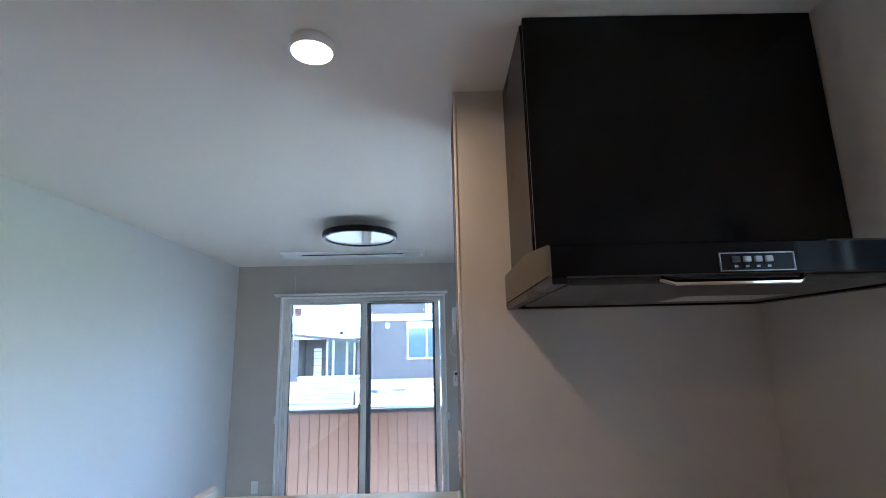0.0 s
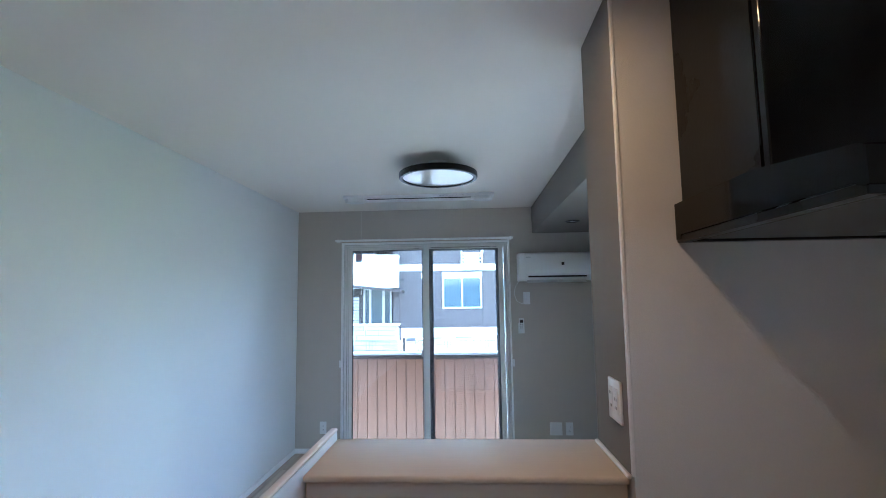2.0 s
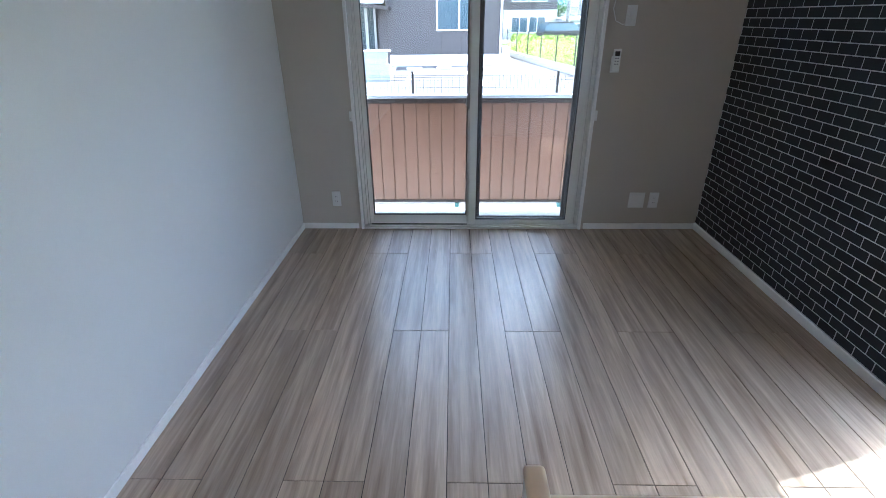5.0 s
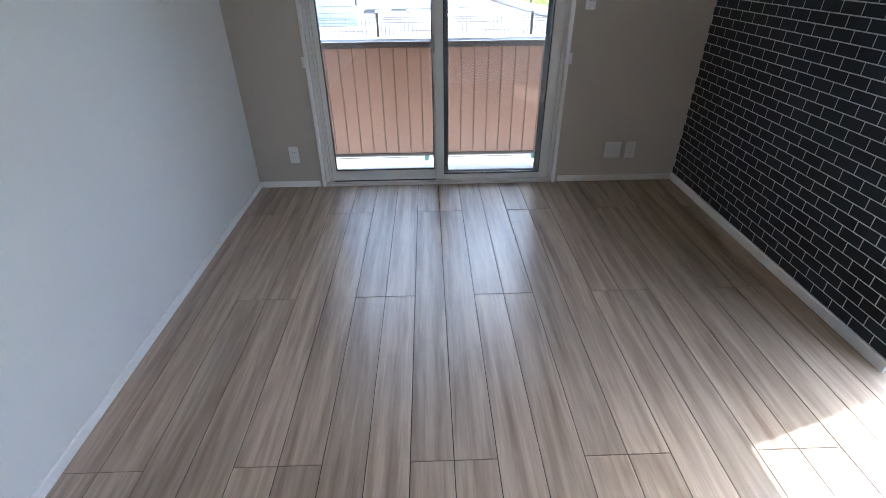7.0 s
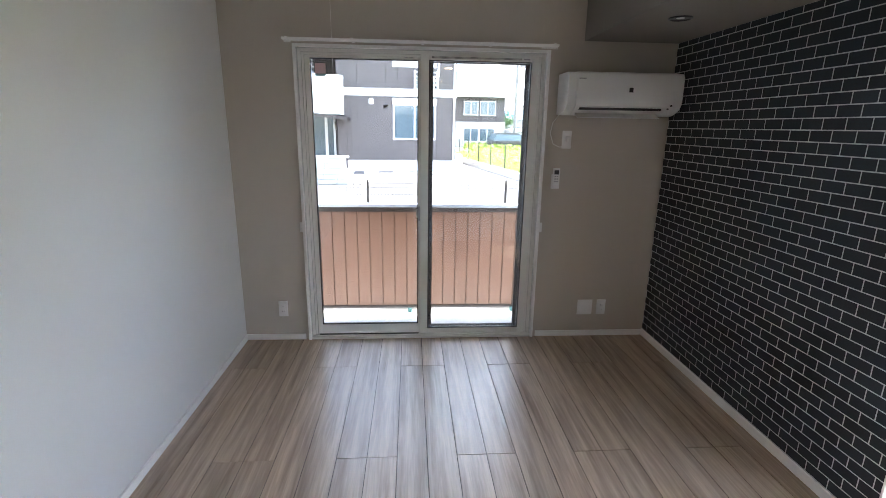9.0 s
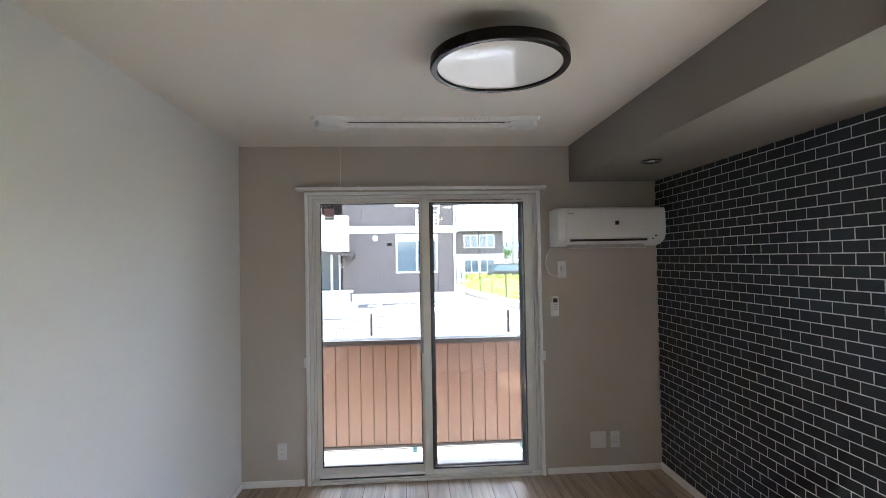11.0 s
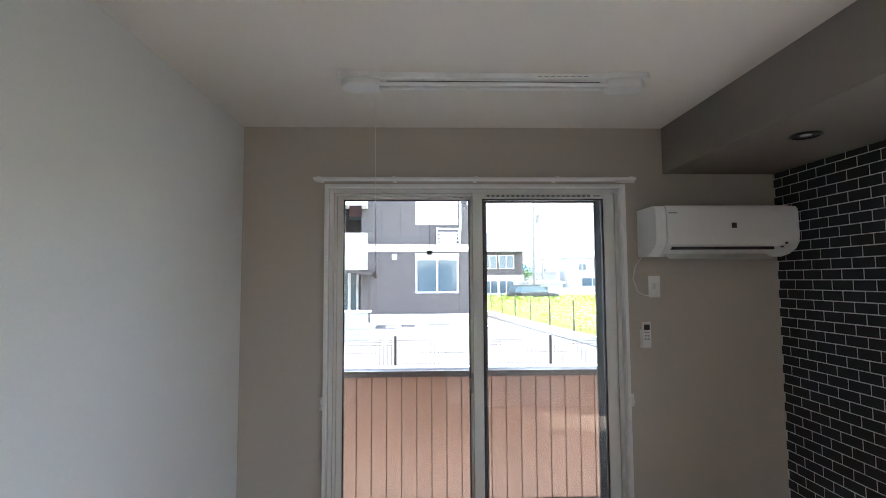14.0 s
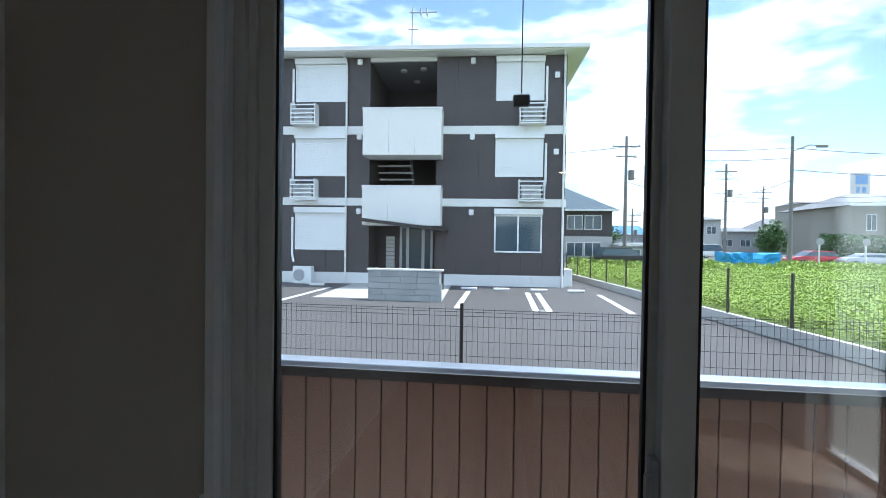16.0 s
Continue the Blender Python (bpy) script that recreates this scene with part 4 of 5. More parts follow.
for z0, z1 in storeys:
    for a, b in ((FX0, DX0), (DX1, FX1)):
        n = round((b - a) / 0.91)
        me = to_mesh("siding_panel", boxes((0.004, (b - a) / n - 0.004, 0, 0.08, z0 + 0.001, z1 - 0.001), bevel=0.003), M_SIDING)
        for i in range(n):
            o = new("siding_panel", me)
            o.location, o.parent = (a + i * (b - a) / n, FY, 0), flat
    me = to_mesh("siding_panel", boxes((0, 0.08, 0.004, 0.906, z0 + 0.001, z1 - 0.001), bevel=0.003), M_SIDING)
    for i in range(12):
        o = new("siding_panel", me)
        o.location, o.parent = (FX1 - 0.08, FY + 0.09 + i * 0.91, 0), flat
for z0, z1 in ((2.80, 3.12), (5.72, 6.06)):
    part("band", boxes((FX0, DX0 - 0.15, FY - 0.03, FY + 0.08, z0, z1), (DX1 + 0.15, FX1 + 0.03, FY - 0.03, FY + 0.08, z0, z1), (FX1 - 0.05, FX1 + 0.03, FY + 0.08, FY + 11, z0, z1), bevel=0.01), M_BAND, flat, "white floor band")
part("plinth", boxes((FX0, DX0, FY - 0.02, FY + 0.08, GZ, 0.04), (DX1, FX1 + 0.02, FY - 0.02, FY + 0.08, GZ, 0.04), (FX1 - 0.05, FX1 + 0.02, FY + 0.08, FY + 11, GZ, 0.04)), M_BAND, flat, "pale foundation")
part("eave", boxes((FX0 - 0.6, FX1 + 0.68, FY - 0.62, FY + 11.6, 8.87, 8.94), (FX0 - 0.66, FX1 + 0.74, FY - 0.70, FY - 0.60, 8.90, 9.06), (FX1 + 0.66, FX1 + 0.76, FY - 0.60, FY + 11.6, 8.90, 9.06)), M_BAND, flat, "white eave and gutter")
rf = bmesh.new()
v = [rf.verts.new(p) for p in ((FX0 - 0.6, FY - 0.65, 9.0), (FX1 + 0.7, FY - 0.65, 9.0), (FX1 + 0.7, FY + 11.6, 9.0), (FX0 - 0.6, FY + 11.6, 9.0), (FX0 + 4.5, FY + 5.5, 10.5), (FX1 - 4.5, FY + 5.5, 10.5))]
for q in ((0, 1, 5, 4), (1, 2, 5), (2, 3, 4, 5), (3, 0, 4), (3, 2, 1, 0)):
    rf.faces.new([v[i] for i in q])
part("roof", rf, M_ROOFG, flat, "grey hipped roof")
for z0, z1 in ((4.70, 6.53), (1.98, 3.52)):
    bal = part("balcony", boxes((-6.85, -3.72, 22.96, FY + 0.05, z0, z0 + 0.12)), M_BAND, flat, "ivory boarded balcony")
    for i in range(3):
        part("balcony_board", boxes((-6.85 + i * 1.0433 + 0.004, -6.85 + (i + 1) * 1.0433 - 0.004, 22.90, 22.96, z0, z1 - 0.06)), M_BALCW, bal)
    part("balcony_cap", boxes((-6.88, -3.69, 22.87, 23.0, z1 - 0.06, z1), (-6.88, -6.80, 23.0, FY, z1 - 0.06, z1), (-3.77, -3.69, 23.0, FY, z1 - 0.06, z1)), M_BAND, bal)
    part("balcony_side", boxes((-6.85, -6.80, 22.96, FY, z0 + 0.12, z1 - 0.06), (-3.77, -3.72, 22.96, FY, z0 + 0.12, z1 - 0.06)), M_BALCW, bal)


def far_window(parent, x0, x1, z0, z1, y, shutter, m_frame=None):
    w = part("window", boxes((x0 - 0.06, x1 + 0.06, y - 0.04, y + 0.02, z0 - 0.06, z0), (x0 - 0.06, x1 + 0.06, y - 0.04, y + 0.02, z1, z1 + 0.06), (x0 - 0.06, x0, y - 0.04, y + 0.02, z0, z1), (x1, x1 + 0.06, y - 0.04, y + 0.02, z0, z1)), m_frame or M_SHUT, parent)
    if shutter:
        n = 18
        part("roller_shutter", boxes(*[(x0, x1, y - 0.02, y + 0.01, z0 + i * (z1 - z0) / n + 0.004, z0 + (i + 1) * (z1 - z0) / n) for i in range(n)]), M_SHUT, w, "closed white roller shutter")
    else:
        part("pane", boxes((x0, x1, y - 0.012, y + 0.01, z0, z1)), M_WINDARK, w, "dark reflecting pane")
        part("mullion", boxes(((x0 + x1) / 2 - 0.03, (x0 + x1) / 2 + 0.03, y - 0.035, y - 0.012, z0, z1)), M_SHUT, w)
    return w


for k, dz in enumerate((0.0, 3.05, 6.1)):
    for x0, x1, unit_x in ((-1.50, 0.33, -0.62), (-9.94, -7.90, -10.05), (-14.4, -12.4, -14.5)):
        shut = not (k == 0 and x0 > -5)
        w = far_window(flat, x0, x1, 1.02 + dz, 2.42 + dz, FY, shut)
        part("shutter_box", boxes((x0 - 0.08, x1 + 0.08, FY - 0.16, FY, 2.49 + dz, 2.72 + dz), bevel=0.01), M_SHUT, w)
        if k and x0 > -13:
            rack = part("unit_rack", boxes(*[(unit_x, unit_x + 1.05, FY - 0.52, FY - 0.49, 0.02 + dz + i * 0.17, 0.07 + dz + i * 0.17) for i in range(5)], (unit_x, unit_x + 0.04, FY - 0.5, FY, 0.0 + dz, 0.80 + dz), (unit_x + 1.01, unit_x + 1.05, FY - 0.5, FY, 0.0 + dz, 0.80 + dz), (unit_x, unit_x + 1.05, FY - 0.5, FY, -0.06 + dz, 0.0 + dz)), M_SHUT, flat, "white guard rack")
            part("outdoor_unit", boxes((unit_x + 0.12, unit_x + 0.90, FY - 0.42, FY - 0.10, 0.02 + dz, 0.60 + dz), bevel=0.02), M_UNIT, rack)
            part("fan_grille", cyl(bmesh.new(), (unit_x + 0.40, FY - 0.435, 0.31 + dz), 0.21, 0.21, 0.012, 20, "y"), M_GREYPL, rack)
        px = x1 + 0.16 if x0 > -5 else x0 - 0.16
        if not (k == 0 and x0 > -5):
            part("duct_pipe", tube(bmesh.new(), [(px, FY - 0.06, 2.30 + dz), (px, FY - 0.06, 0.75 + dz), (px - (0.1 if x0 > -5 else -0.1), FY - 0.15, 0.45 + dz)], 0.05), M_SHUT, flat, "white pipe cover")
    for x in (-2.52, -7.25):
        part("vent_hood", boxes((x - 0.10, x + 0.10, FY - 0.10, FY, 2.45 + dz, 2.68 + dz), bevel=0.02), M_SHUT, flat)
    if k:
        part("vent_hood", boxes((0.80, 1.0, FY - 0.10, FY, 1.85 + dz, 2.08 + dz), bevel=0.02), M_SHUT, flat)
part("outdoor_unit", boxes((-9.9, -9.1, FY - 0.5, FY - 0.15, GZ, 0.28), bevel=0.02), M_SHUT, flat)
part("fan_grille", cyl(bmesh.new(), (-9.62, FY - 0.515, -0.07), 0.24, 0.24, 0.012, 20, "y"), M_GREYPL, flat)
for x in (-7.80, FX1 - 0.10):
    part("downpipe", tube(bmesh.new(), [(x - 0.1, FY - 0.60, 8.92), (x, FY - 0.08, 8.62), (x, FY - 0.06, GZ)], 0.045), M_BAND, flat, "white downpipe")
part("outdoor_unit", boxes((1.36, 1.72, FY + 0.4, FY + 1.2, GZ, 0.30), bevel=0.02), M_SHUT, flat)
part("aerial", tube(bmesh.new(), [(-5.6, FY + 3.5, 9.8), (-5.6, FY + 3.5, 12.6)], 0.03), M_GREYPL, flat)
part("aerial_arm", boxes((-5.75, -4.4, FY + 3.48, FY + 3.53, 12.3, 12.35), (-5.2, -5.15, FY + 3.3, FY + 3.7, 12.2, 12.45), (-4.9, -4.85, FY + 3.3, FY + 3.7, 12.2, 12.45), (-5.8, -5.3, FY + 3.48, FY + 3.53, 11.5, 11.55)), M_GREYPL, flat)
# entrance
ent = part("entrance", boxes((DX0, DX1, FY + 1.58, FY + 1.66, GZ, 2.6)), M_SIDING, flat, "recessed entrance wall")
part("door_frame", boxes((-5.75, -5.65, FY + 1.5, FY + 1.6, GZ, 1.95), (-4.35, -4.25, FY + 1.5, FY + 1.6, GZ, 1.95), (-5.75, -4.25, FY + 1.5, FY + 1.6, 1.95, 2.05), (-5.45, -5.33, FY + 1.5, FY + 1.6, GZ, 1.95), (-4.75, -4.62, FY + 1.5, FY + 1.6, GZ, 1.95)), M_BAND, ent)
part("door_glass", boxes((-5.65, -4.35, FY + 1.545, FY + 1.57, GZ, 1.95)), M_WINDARK, ent)
part("letter_boxes", boxes(*[(-6.36, -5.98, FY + 1.45, FY + 1.57, 0.05 + i * 0.17, 0.20 + i * 0.17) for i in range(9)]), M_BAND, ent)
part("intercom", boxes((-6.72, -6.52, FY + 1.52, FY + 1.575, 0.95, 1.35)), M_DARKPL, ent)
pc = bmesh.new()
v0 = [(-6.75, 2.22), (-3.45, 1.86), (-3.45, 1.74), (-6.75, 2.10)]
a, b = [[pc.verts.new((x, y, z)) for x, z in v0] for y in (21.9, FY)]
pc.faces.new(a); pc.faces.new(list(reversed(b)))
for i in range(4):
    pc.faces.new((a[i], b[i], b[(i + 1) % 4], a[(i + 1) % 4]))
bmesh.ops.recalc_face_normals(pc, faces=pc.faces[:])
part("porch_roof", pc, M_BALDARK, flat, "sloping dark porch roof")
part("porch_post", boxes((-3.56, -3.48, 21.95, 22.03, GZ, 1.80)), M_BALDARK, flat, "brown porch post")
part("porch_floor", boxes((-7.4, -3.3, 19.0, FY, GZ, GZ + 0.03)), M_CONC, flat)
flat.matrix_world = pose(FX1, FY, 0, 0, 0, 3.6) @ Matrix.Diagonal((0.978, 1, 1, 1)) @ Matrix.Translation((-FX1, -FY, 0))
sw = thing("stone_wall", "low grey split-stone wall with a pale coping", "wall", (0, 18.3, GZ))
for rrow in range(5):
    x = -5.08
    while x < -2.86:
        wd = min(rng.uniform(0.4, 0.85), -2.84 - x)
        if wd < 0.12:
            break
        d = rng.uniform(0, 0.02)
        part("stone", boxes((x + 0.003, x + wd - 0.003, -d, 0.2, rrow * 0.182 + 0.002, rrow * 0.182 + 0.179), bevel=0.008), M_STONE, sw)
        x += wd
part("coping", boxes((-5.11, -2.81, -0.04, 0.24, 0.91, 0.965), bevel=0.008), M_BAND, sw, "pale coping")

# ---- houses and street beyond ----


def house(label, x0, x1, y0, y1, eave, ridge, m_wall, m_roof, wins, m_low=None, hip=1.5, over=0.5):
    h = thing("house", label, "house")
    part("wall", boxes((x0, x1, y0, y1, GZ, eave)), m_wall, h)
    if m_low:
        part("lower_wall", boxes((x0 - 0.05, x1 + 0.05, y0 - 0.05, y1, GZ, (eave + GZ) / 2)), m_low, h)
    bm = bmesh.new()
    cy = (y0 + y1) / 2
    vv = [bm.verts.new(p) for p in ((x0 - over, y0 - over, eave), (x1 + over, y0 - over, eave), (x1 + over, y1 + over, eave), (x0 - over, y1 + over, eave), (x0 + hip, cy, ridge), (x1 - hip, cy, ridge))]
    for q in ((0, 1, 5, 4), (1, 2, 5), (2, 3, 4, 5), (3, 0, 4), (3, 2, 1, 0)):
        bm.faces.new([vv[i] for i in q])
    part("roof", bm, m_roof, h)
    part("gutter", boxes((x0 - over, x1 + over, y0 - over - 0.06, y0 - over, eave - 0.12, eave + 0.06)), M_BAND, h)
    for wx, wz, ww, wh in wins:
        far_window(h, wx, wx + ww, wz, wz + wh, y0 - 0.01 - (0.05 if m_low else 0), False)
    return h


house("two-storey house with a blue hipped roof and dark upper walls", -2.5, 8.5, 50, 59, 4.45, 7.1, M_SIDING, M_ROOFB, [(-0.5, 2.7, 1.3, 1.2), (2.2, 2.7, 1.3, 1.2), (4.5, 2.7, 1.3, 1.2), (6.1, 2.7, 1.4, 1.2), (4.5, 0.2, 1.4, 1.2), (6.1, 0.2, 1.4, 1.2)], M_WHITEW, 4)
house("white two-storey house with a flat grey roof", 22.5, 30.2, 80, 88, 5.2, 5.7, M_WHITEW, M_ROOFG, [(23.5, 3.0, 1.3, 1.1), (26.0, 3.0, 1.3, 1.1), (28.3, 3.0, 1.2, 1.1), (24, 0.4, 3.5, 1.4)], None, 0.5)
house("low workshop with a bright blue roof", 12.0, 21.0, 84, 92, 2.9, 4.4, M_GREYPL, M_BLIND, [(13, 0.6, 1.5, 1.1), (17, 0.6, 2.0, 1.1)], None, 0.4)
house("grey low house among the street poles", 31.5, 38.0, 85, 92, 3.6, 4.2, M_GREYPL, M_ROOFG, [(32.5, 1.2, 1.5, 1.0), (35.2, 1.2, 1.4, 1.0)])
house("small tiled house behind the street", 39.5, 47.0, 88, 96, 3.8, 6.0, M_CREAM, M_ROOFG, [(41, 1.2, 1.5, 1.0)], None, 2.5)
ap = house("cream two-storey flats with a low grey roof", 36.2, 54.0, 62, 74, 5.9, 7.7, M_CREAM, M_ROOFG, [(37.6, 3.2, 0.9, 1.7), (42.0, 3.2, 0.8, 1.0), (45.0, 3.2, 1.4, 1.2), (39.0, 0.4, 1.4, 1.2)], None, 3, 0.9)
house("pink-grey flats with stepped balconies", 40.6, 58.0, 78, 86, 7.5, 8.0, M_CREAM, M_ROOFG, [(41.3, 4.4, 1.3, 1.4), (43.6, 4.4, 1.3, 1.4), (46.0, 4.4, 1.3, 1.4), (41.3, 1.2, 1.3, 1.4), (43.6, 1.2, 1.3, 1.4)], None, 0.5, 0.2)
house("small grey shed beside the lane", 8.6, 11.6, 47, 50, 1.3, 1.5, M_GREYPL, M_ROOFG, [(9.2, 0.2, 1.0, 0.7)], None, 0.3, 0.2)
sg = thing("tower_sign", "tall pale blue shop sign on legs", "sign")
part("leg", boxes((73.6, 73.9, 120, 120.3, GZ, 13), (76.1, 76.4, 120, 120.3, GZ, 13)), M_GREYPL, sg)
part("board", boxes((73.2, 76.8, 119.8, 120.6, 12.4, 17.6), bevel=0.1), M_WHITEW, sg)
part("emblem", boxes((73.8, 76.2, 119.72, 119.82, 15.0, 17.0), (74.0, 74.6, 119.72, 119.82, 13.2, 14.4), (75.2, 75.9, 119.72, 119.82, 13.2, 14.4)), M_BLIND, sg)


def utility_pole(x, y, top, lamp=False, cross=True):
    p = thing("utility_pole", "grey concrete utility pole with crossarms", "utility pole", (x, y, GZ), "street poles")
    part("shaft", cyl(bmesh.new(), (0, 0, 0), 0.17, 0.11, top - GZ, 12), M_POLE, p, "", True)
    if cross:
        part("crossarm", boxes((-1.1, 1.1, -0.05, 0.05, top - GZ - 0.9, top - GZ - 0.8), (-0.8, 0.8, -0.05, 0.05, top - GZ - 1.7, top - GZ - 1.6)), M_POLE, p)
        for dx in (-1.0, -0.4, 0.4, 1.0):
            part("insulator", cyl(bmesh.new(), (dx, 0, top - GZ - 0.8), 0.05, 0.04, 0.22, 8), M_BAND, p)
        part("transformer", cyl(bmesh.new(), (0.42, 0, top - GZ - 3.6), 0.25, 0.25, 0.8, 12), M_POLE, p)
    if lamp:
        part("arm", tube(bmesh.new(), [(0, 0, top - GZ - 1.2), (1.2, 0, top - GZ - 0.7), (2.2, 0, top - GZ - 0.75)], 0.04), M_POLE, p)
        part("fitting", boxes((1.7, 2.5, -0.12, 0.12, top - GZ - 0.9, top - GZ - 0.72), bevel=0.03), M_POLE, p)
    return p


poles = [(8.48, 45, 10.15), (20.87, 45, 9.93), (22.4, 60, 10.2), (33.0, 74, 9.4), (15.2, 70, 6.0), (46, 50, 10.5), (-14, 47, 10.0)]
for i, (x, y, t) in enumerate(poles):
    utility_pole(x, y, t, lamp=(i == 1), cross=(i != 1))
for i, (a, b, dz) in enumerate([(0, 1, 0.9), (0, 1, 1.7), (1, 5, 0.9), (1, 5, 2.6), (2, 3, 0.8), (2, 3, 3.5), (2, 3, 3.9), (2, 5, 3.6), (2, 5, 4.1), (0, 2, 3.2), (0, 2, 3.7), (0, 6, 0.9), (4, 2, 1.0), (1, 2, 3.4)]):
    (xa, ya, ta), (xb, yb, tb) = poles[a], poles[b]
    sag = 0.022 * math.hypot(xb - xa, yb - ya)
    pts = [(xa + (xb - xa) * s, ya + (yb - ya) * s, ta - dz + (tb - ta) * s - 4 * sag * s * (1 - s)) for s in [k / 12 for k in range(13)]]
    tagged(part("overhead_cable", tube(bmesh.new(), pts, 0.028, 5), M_CABLE, None, "thin black overhead cable between the poles"), category="cable", group="overhead cables")


def car(label, x, y, m_body, heading, length=4.1, height=1.5):
    """A parked car: lower body, glazed cabin, wheels and lamps; built along its own x."""
    c = thing("parked_car", label, "car")
    L, W, Hh = length / 2, 0.84, height
    bm = bmesh.new()
    side = [(-L, 0.30), (-L, 0.75), (-L + 0.12, 0.92), (L - 1.15, 0.94), (L - 0.2, 0.80), (L, 0.60), (L, 0.30)]
    aa, bb = [[bm.verts.new((px_, s * W, pz)) for px_, pz in side] for s in (-1, 1)]
    bm.faces.new(aa); bm.faces.new(list(reversed(bb)))
    for i in range(len(side)):
        bm.faces.new((aa[i], bb[i], bb[(i + 1) % len(side)], aa[(i + 1) % len(side)]))
    bmesh.ops.recalc_face_normals(bm, faces=bm.faces[:])
    bmesh.ops.bevel(bm, geom=bm.edges[:], offset=0.05, segments=2, affect="EDGES", profile=0.5)
    part("body", bm, m_body, c, "", True)
    for nm, zz0, zz1, m, k in (("windows", 0.92, Hh - 0.10, M_WINDARK, 1.0), ("roof", Hh - 0.10, Hh, m_body, 0.99)):
        bm = bmesh.new()
        f0, f1 = (0.0, 0.55) if nm == "windows" else (0.55, 0.7)
        lo, hi = [[bm.verts.new(p) for p in ((-L + 0.1 + f * 0.5, -W * 0.96 + f * 0.16, z), (L - 1.0 - f * 1.1, -W * 0.96 + f * 0.16, z), (L - 1.0 - f * 1.1, W * 0.96 - f * 0.16, z), (-L + 0.1 + f * 0.5, W * 0.96 - f * 0.16, z))] for f, z in ((f0, zz0), (f1, zz1))]
        bm.faces.new(list(reversed(lo))); bm.faces.new(hi)
        for i in range(4):
            bm.faces.new((lo[i], lo[(i + 1) % 4], hi[(i + 1) % 4], hi[i]))
        part(nm, bm, m, c)
    for wx in (-L + 0.75, L - 0.8):
        for s in (-1, 1):
            w = part("wheel", cyl(bmesh.new(), (wx, s * W - 0.1, 0.31), 0.31, 0.31, 0.2, 18, "y"), M_TYRE, c)
            part("rim", cyl(bmesh.new(), (wx, s * W - 0.115, 0.31), 0.19, 0.19, 0.23, 14, "y"), M_SILVER, w)
    for s in (-1, 1):
        part("headlight", boxes((L - 0.06, L + 0.02, s * 0.6 - 0.15, s * 0.6 + 0.15, 0.60, 0.72), bevel=0.02), M_BAND, c)
    c.matrix_world = pose(x, y, GZ + 0.02, 0, 0, heading)
    return c


car("red compact car with a dark roof parked behind the field", 25.8, 51.0, M_RED, 180, 3.9, 1.4)
car("silver saloon car parked behind the field", 29.4, 49.7, M_SILVER, 180, 4.3, 1.25)
car("grey saloon car parked by the street", 36.5, 52.5, M_SILVER, 175, 4.2, 1.4)
car("white van parked near the white house", 26.5, 73, M_WHITEC, 0, 4.0, 1.9)
car("dark car parked at the lane's end", 7.6, 41.5, M_TYRE, 10, 4.0, 1.5)
tp = bmesh.new()
extrude_z(tp, [(14.2, 39.6), (15.5, 39.3), (17.4, 39.6), (17.6, 41.5), (14.0, 41.6)], GZ, 0.85)
bmesh.ops.subdivide_edges(tp, edges=tp.edges[:], cuts=4, use_grid_fill=True)
for vv_ in tp.verts:
    vv_.co += Vector((rng.uniform(-0.08, 0.08), rng.uniform(-0.1, 0.1), rng.uniform(-0.12, 0.1) if vv_.co.z > 0 else 0))
tagged(part("tarpaulin_heap", tp, M_BLUE, None, "bright blue tarpaulin over a stacked heap"), category="tarpaulin")


def tree(x, y, h, rad, seed, label, n=2600):
    rr = np.random.default_rng(seed)
    t = thing("tree", label, "tree", (x, y, GZ))
    part("trunk", cyl(bmesh.new(), (0, 0, 0), 0.16, 0.08, h * 0.6, 8), M_BARK, t)
    for k in range(5):
        an = k * 1.26
        part("limb", tube(bmesh.new(), [(0, 0, h * (0.35 + 0.05 * k)), (math.cos(an) * rad * 0.4, math.sin(an) * rad * 0.4, h * (0.55 + 0.05 * k)), (math.cos(an) * rad * 0.7, math.sin(an) * rad * 0.7, h * (0.65 + 0.05 * k))], 0.05, 6), M_BARK, t)
    cen = rr.normal(size=(22, 3)) * (rad * 0.45, rad * 0.45, h * 0.16) + (0, 0, h * 0.66)
    pts = cen[rr.integers(0, 22, n)] + rr.normal(size=(n, 3)) * (rad * 0.22, rad * 0.22, h * 0.09)
    o = leaf_cloud("crown", M_TREE, seed, pts, 0.17, 1.0)
    o.parent = t
    return t


tree(27.4, 60, 4.2, 1.45, 5, "round leafy green tree beside the street")
tree(13.5, 78, 4.0, 2.0, 6, "small leafy tree before the workshop", 1500)
hd = thing("hedge", "dense dark green clipped hedge before the flats", "hedge")
for k, (hx, hh) in enumerate(((30.8, 3.0), (33.5, 2.9), (39.0, 3.2), (41.5, 3.3))):
    pp = np.random.default_rng(20 + k).random((1800, 3)) * (2.6, 1.4, hh) + (hx - 1.3, 55.0, GZ)
    o = leaf_cloud("hedge_bush", M_TREE, 30 + k, pp, 0.16, 1.0)
    o.parent = hd
gr = thing("guard_rail", "white roadside guard rail along the street", "guard rail")
part("rail", boxes((10, 60, 66, 66.08, 0.1, 0.35)), M_BAND, gr)
for k in range(26):
    part("post", boxes((10 + 2 * k - 0.06, 10 + 2 * k + 0.06, 66.08, 66.18, GZ, 0.40)), M_BAND, gr)
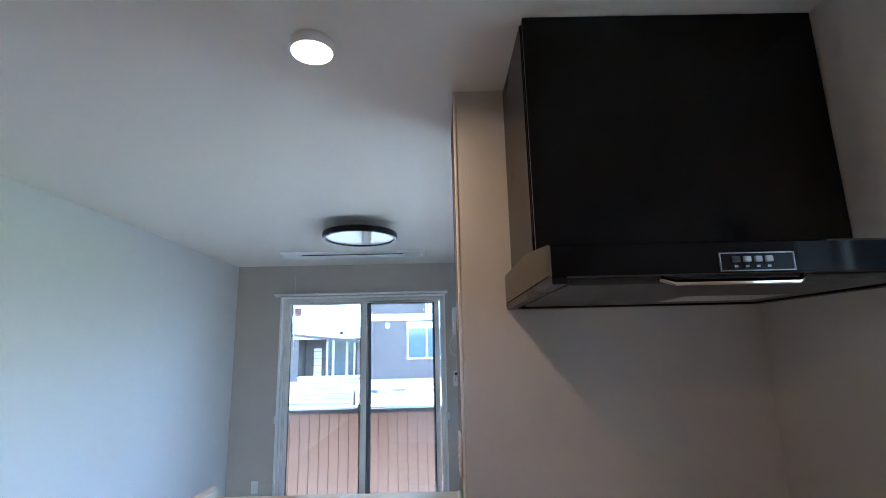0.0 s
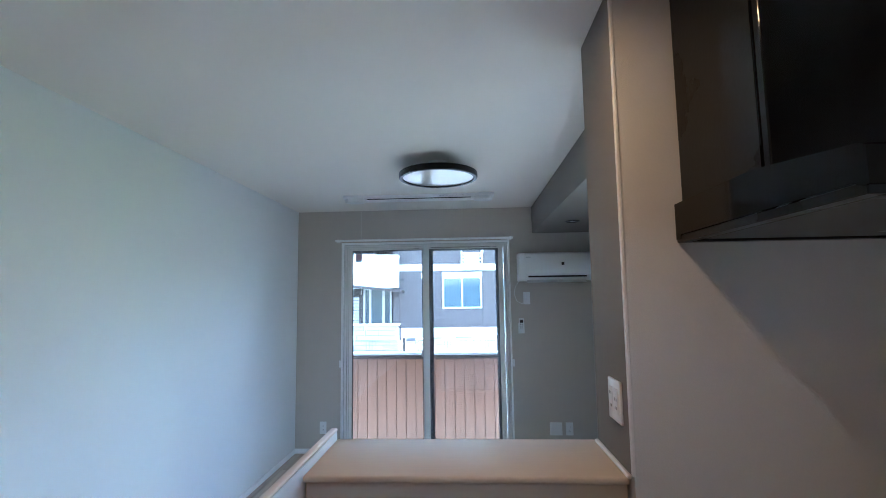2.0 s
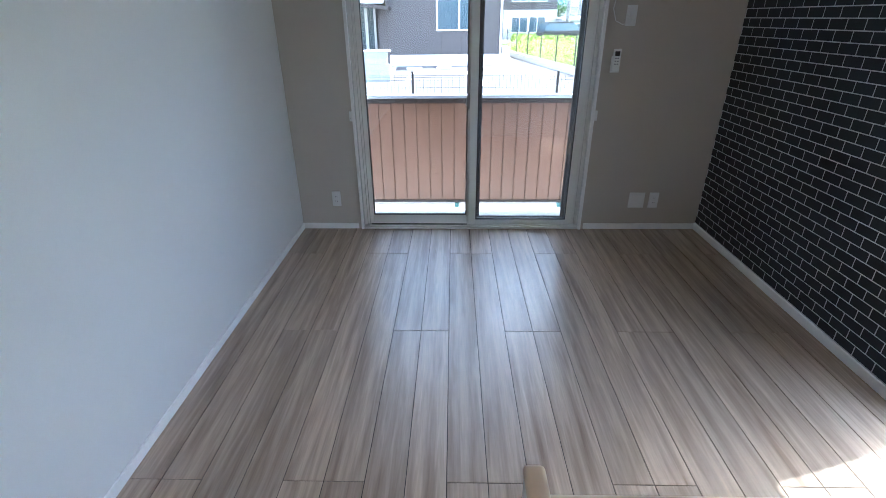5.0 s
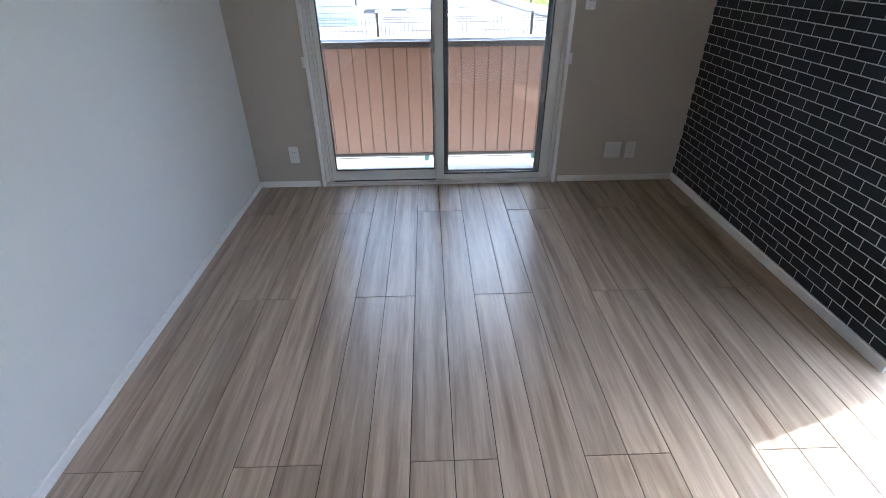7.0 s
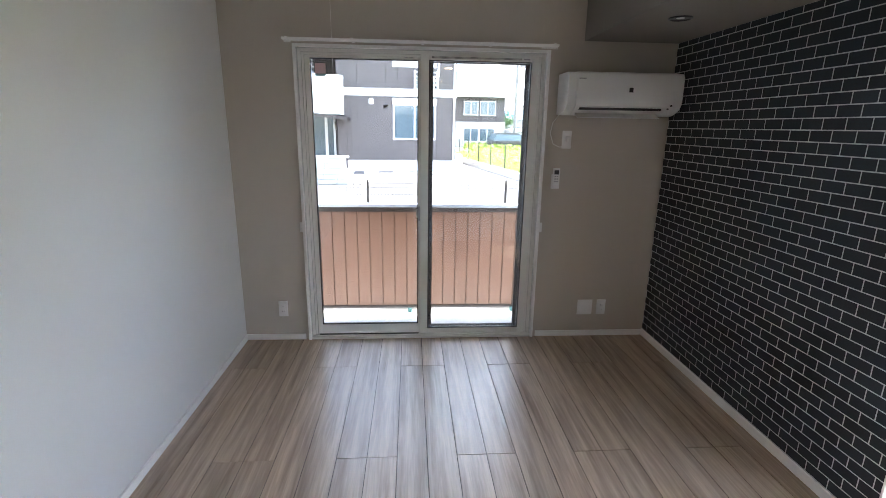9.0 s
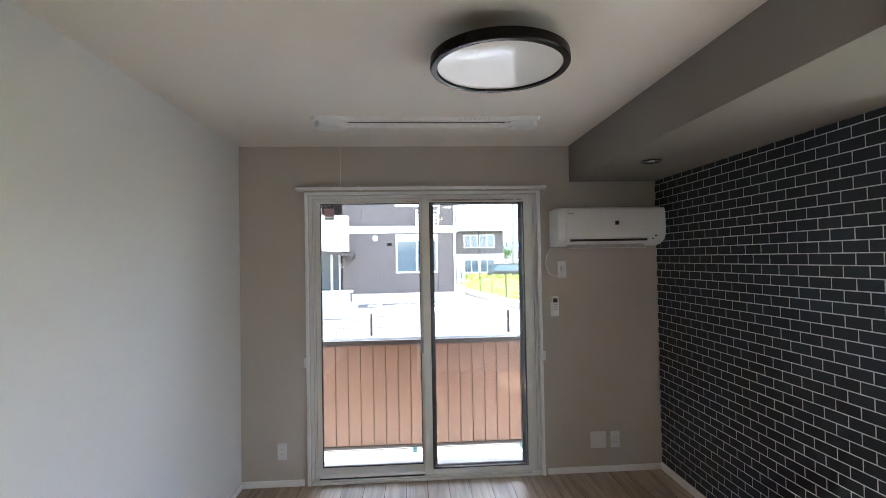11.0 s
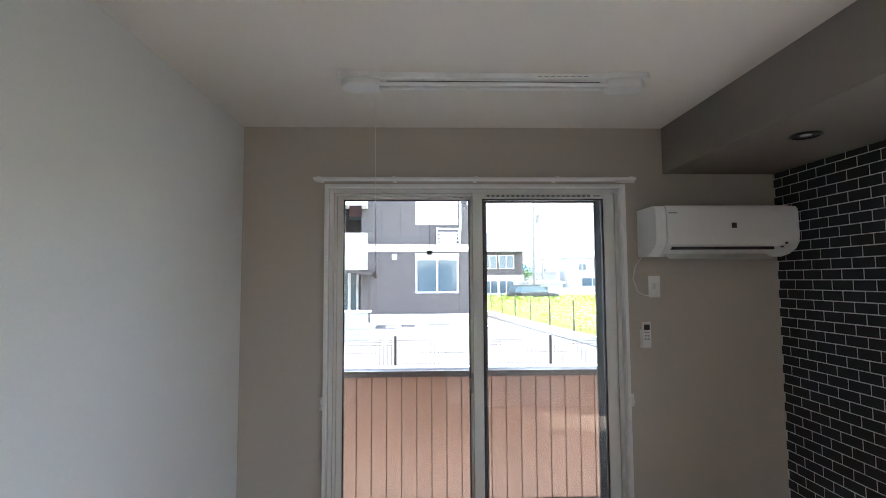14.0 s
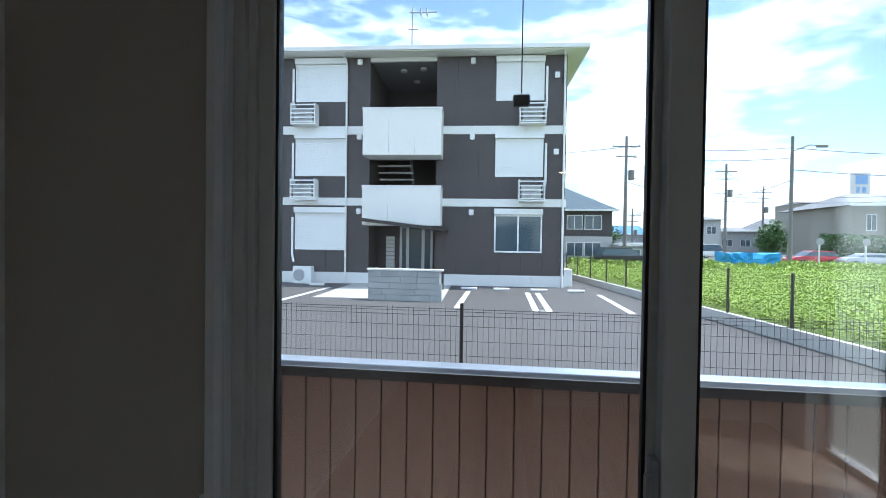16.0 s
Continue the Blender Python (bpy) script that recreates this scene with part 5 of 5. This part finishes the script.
for x, y in ((21.2, 42.0), (24.2, 42.0)):
    rs = thing("road_sign", "round road sign on a slim white post", "road sign", (x, y, GZ), "road signs")
    part("post", cyl(bmesh.new(), (0, 0, 0), 0.06, 0.06, 2.3, 8), M_BAND, rs)
    part("disc", cyl(bmesh.new(), (0, -0.09, 2.15), 0.26, 0.26, 0.03, 20, "y"), M_GREYPL, rs)

# ---- floor boards and brick facing ----
SW, JY, JL = 0.14665, 2.973, 1.825
x_first = -1.375 - 4 * SW
plank_cache = {}
for i in range(22):
    xa, xb = x_first + i * SW, x_first + (i + 1) * SW
    xa, xb = max(xa, LX + 0.001), min(xb, KX + 0.05)
    if xb - xa < 0.01:
        continue
    off = 0.0 if ((i // 2) % 2 == 0) else 0.9125
    y = JY + off - 4 * JL
    while y < NY:
        ya, yb = max(y, BY), min(y + JL, NY - 0.002)
        if yb - ya > 0.02:
            key = (round(xb - xa, 4), round(yb - ya, 4))
            if key not in plank_cache:
                plank_cache[key] = to_mesh("plank", boxes((0.0015, key[0] - 0.0015, 0.0013, key[1] - 0.0013, -0.0035, 0.0), bevel=0.0008), M_FLOOR)
            o = new("plank", plank_cache[key])
            o.location, o.parent = (xa, ya, 0), floor
        y += JL

BW, BH, MO = 0.1185, 0.0525, 0.0052
face = part("mortar_bed", boxes((RX - 0.006, RX - 0.0005, WY1 - 0.001, NY - 0.0005, BBH - 0.02, BZ - 0.0005)), M_MORTAR, wall_e, "pale grey joints")
brick_full = to_mesh("brick", boxes((-0.0005, 0.002, MO / 2, BW - MO / 2, MO / 2, BH - MO / 2), bevel=0.0004), M_BRICK)
rest = bmesh.new()
made = 0
cols, rows_ = 18, 41
for c_ in range(cols):
    for r_ in range(rows_):
        y0 = 0.0825 + (27 + c_) * BW - (0 if r_ % 2 else BW / 2)
        z0 = r_ * BH
        ya, yb, za, zb = max(y0 + MO / 2, WY1), min(y0 + BW - MO / 2, NY - 0.001), max(z0 + MO / 2, BBH), min(z0 + BH - MO / 2, BZ - 0.001)
        if yb - ya < 0.008 or zb - za < 0.008:
            continue
        whole = abs(yb - ya - BW + MO) < 1e-6 and abs(zb - za - BH + MO) < 1e-6
        if whole and made < 300:
            o = new("brick", brick_full)
            o.location, o.parent = (RX - 0.006, y0, z0), wall_e
            made += 1
        else:
            box(rest, RX - 0.0065, RX - 0.004, ya, yb, za, zb, bevel=0.0004)
tagged(part("brick_rest", rest, M_BRICK, wall_e), kind="stuff")
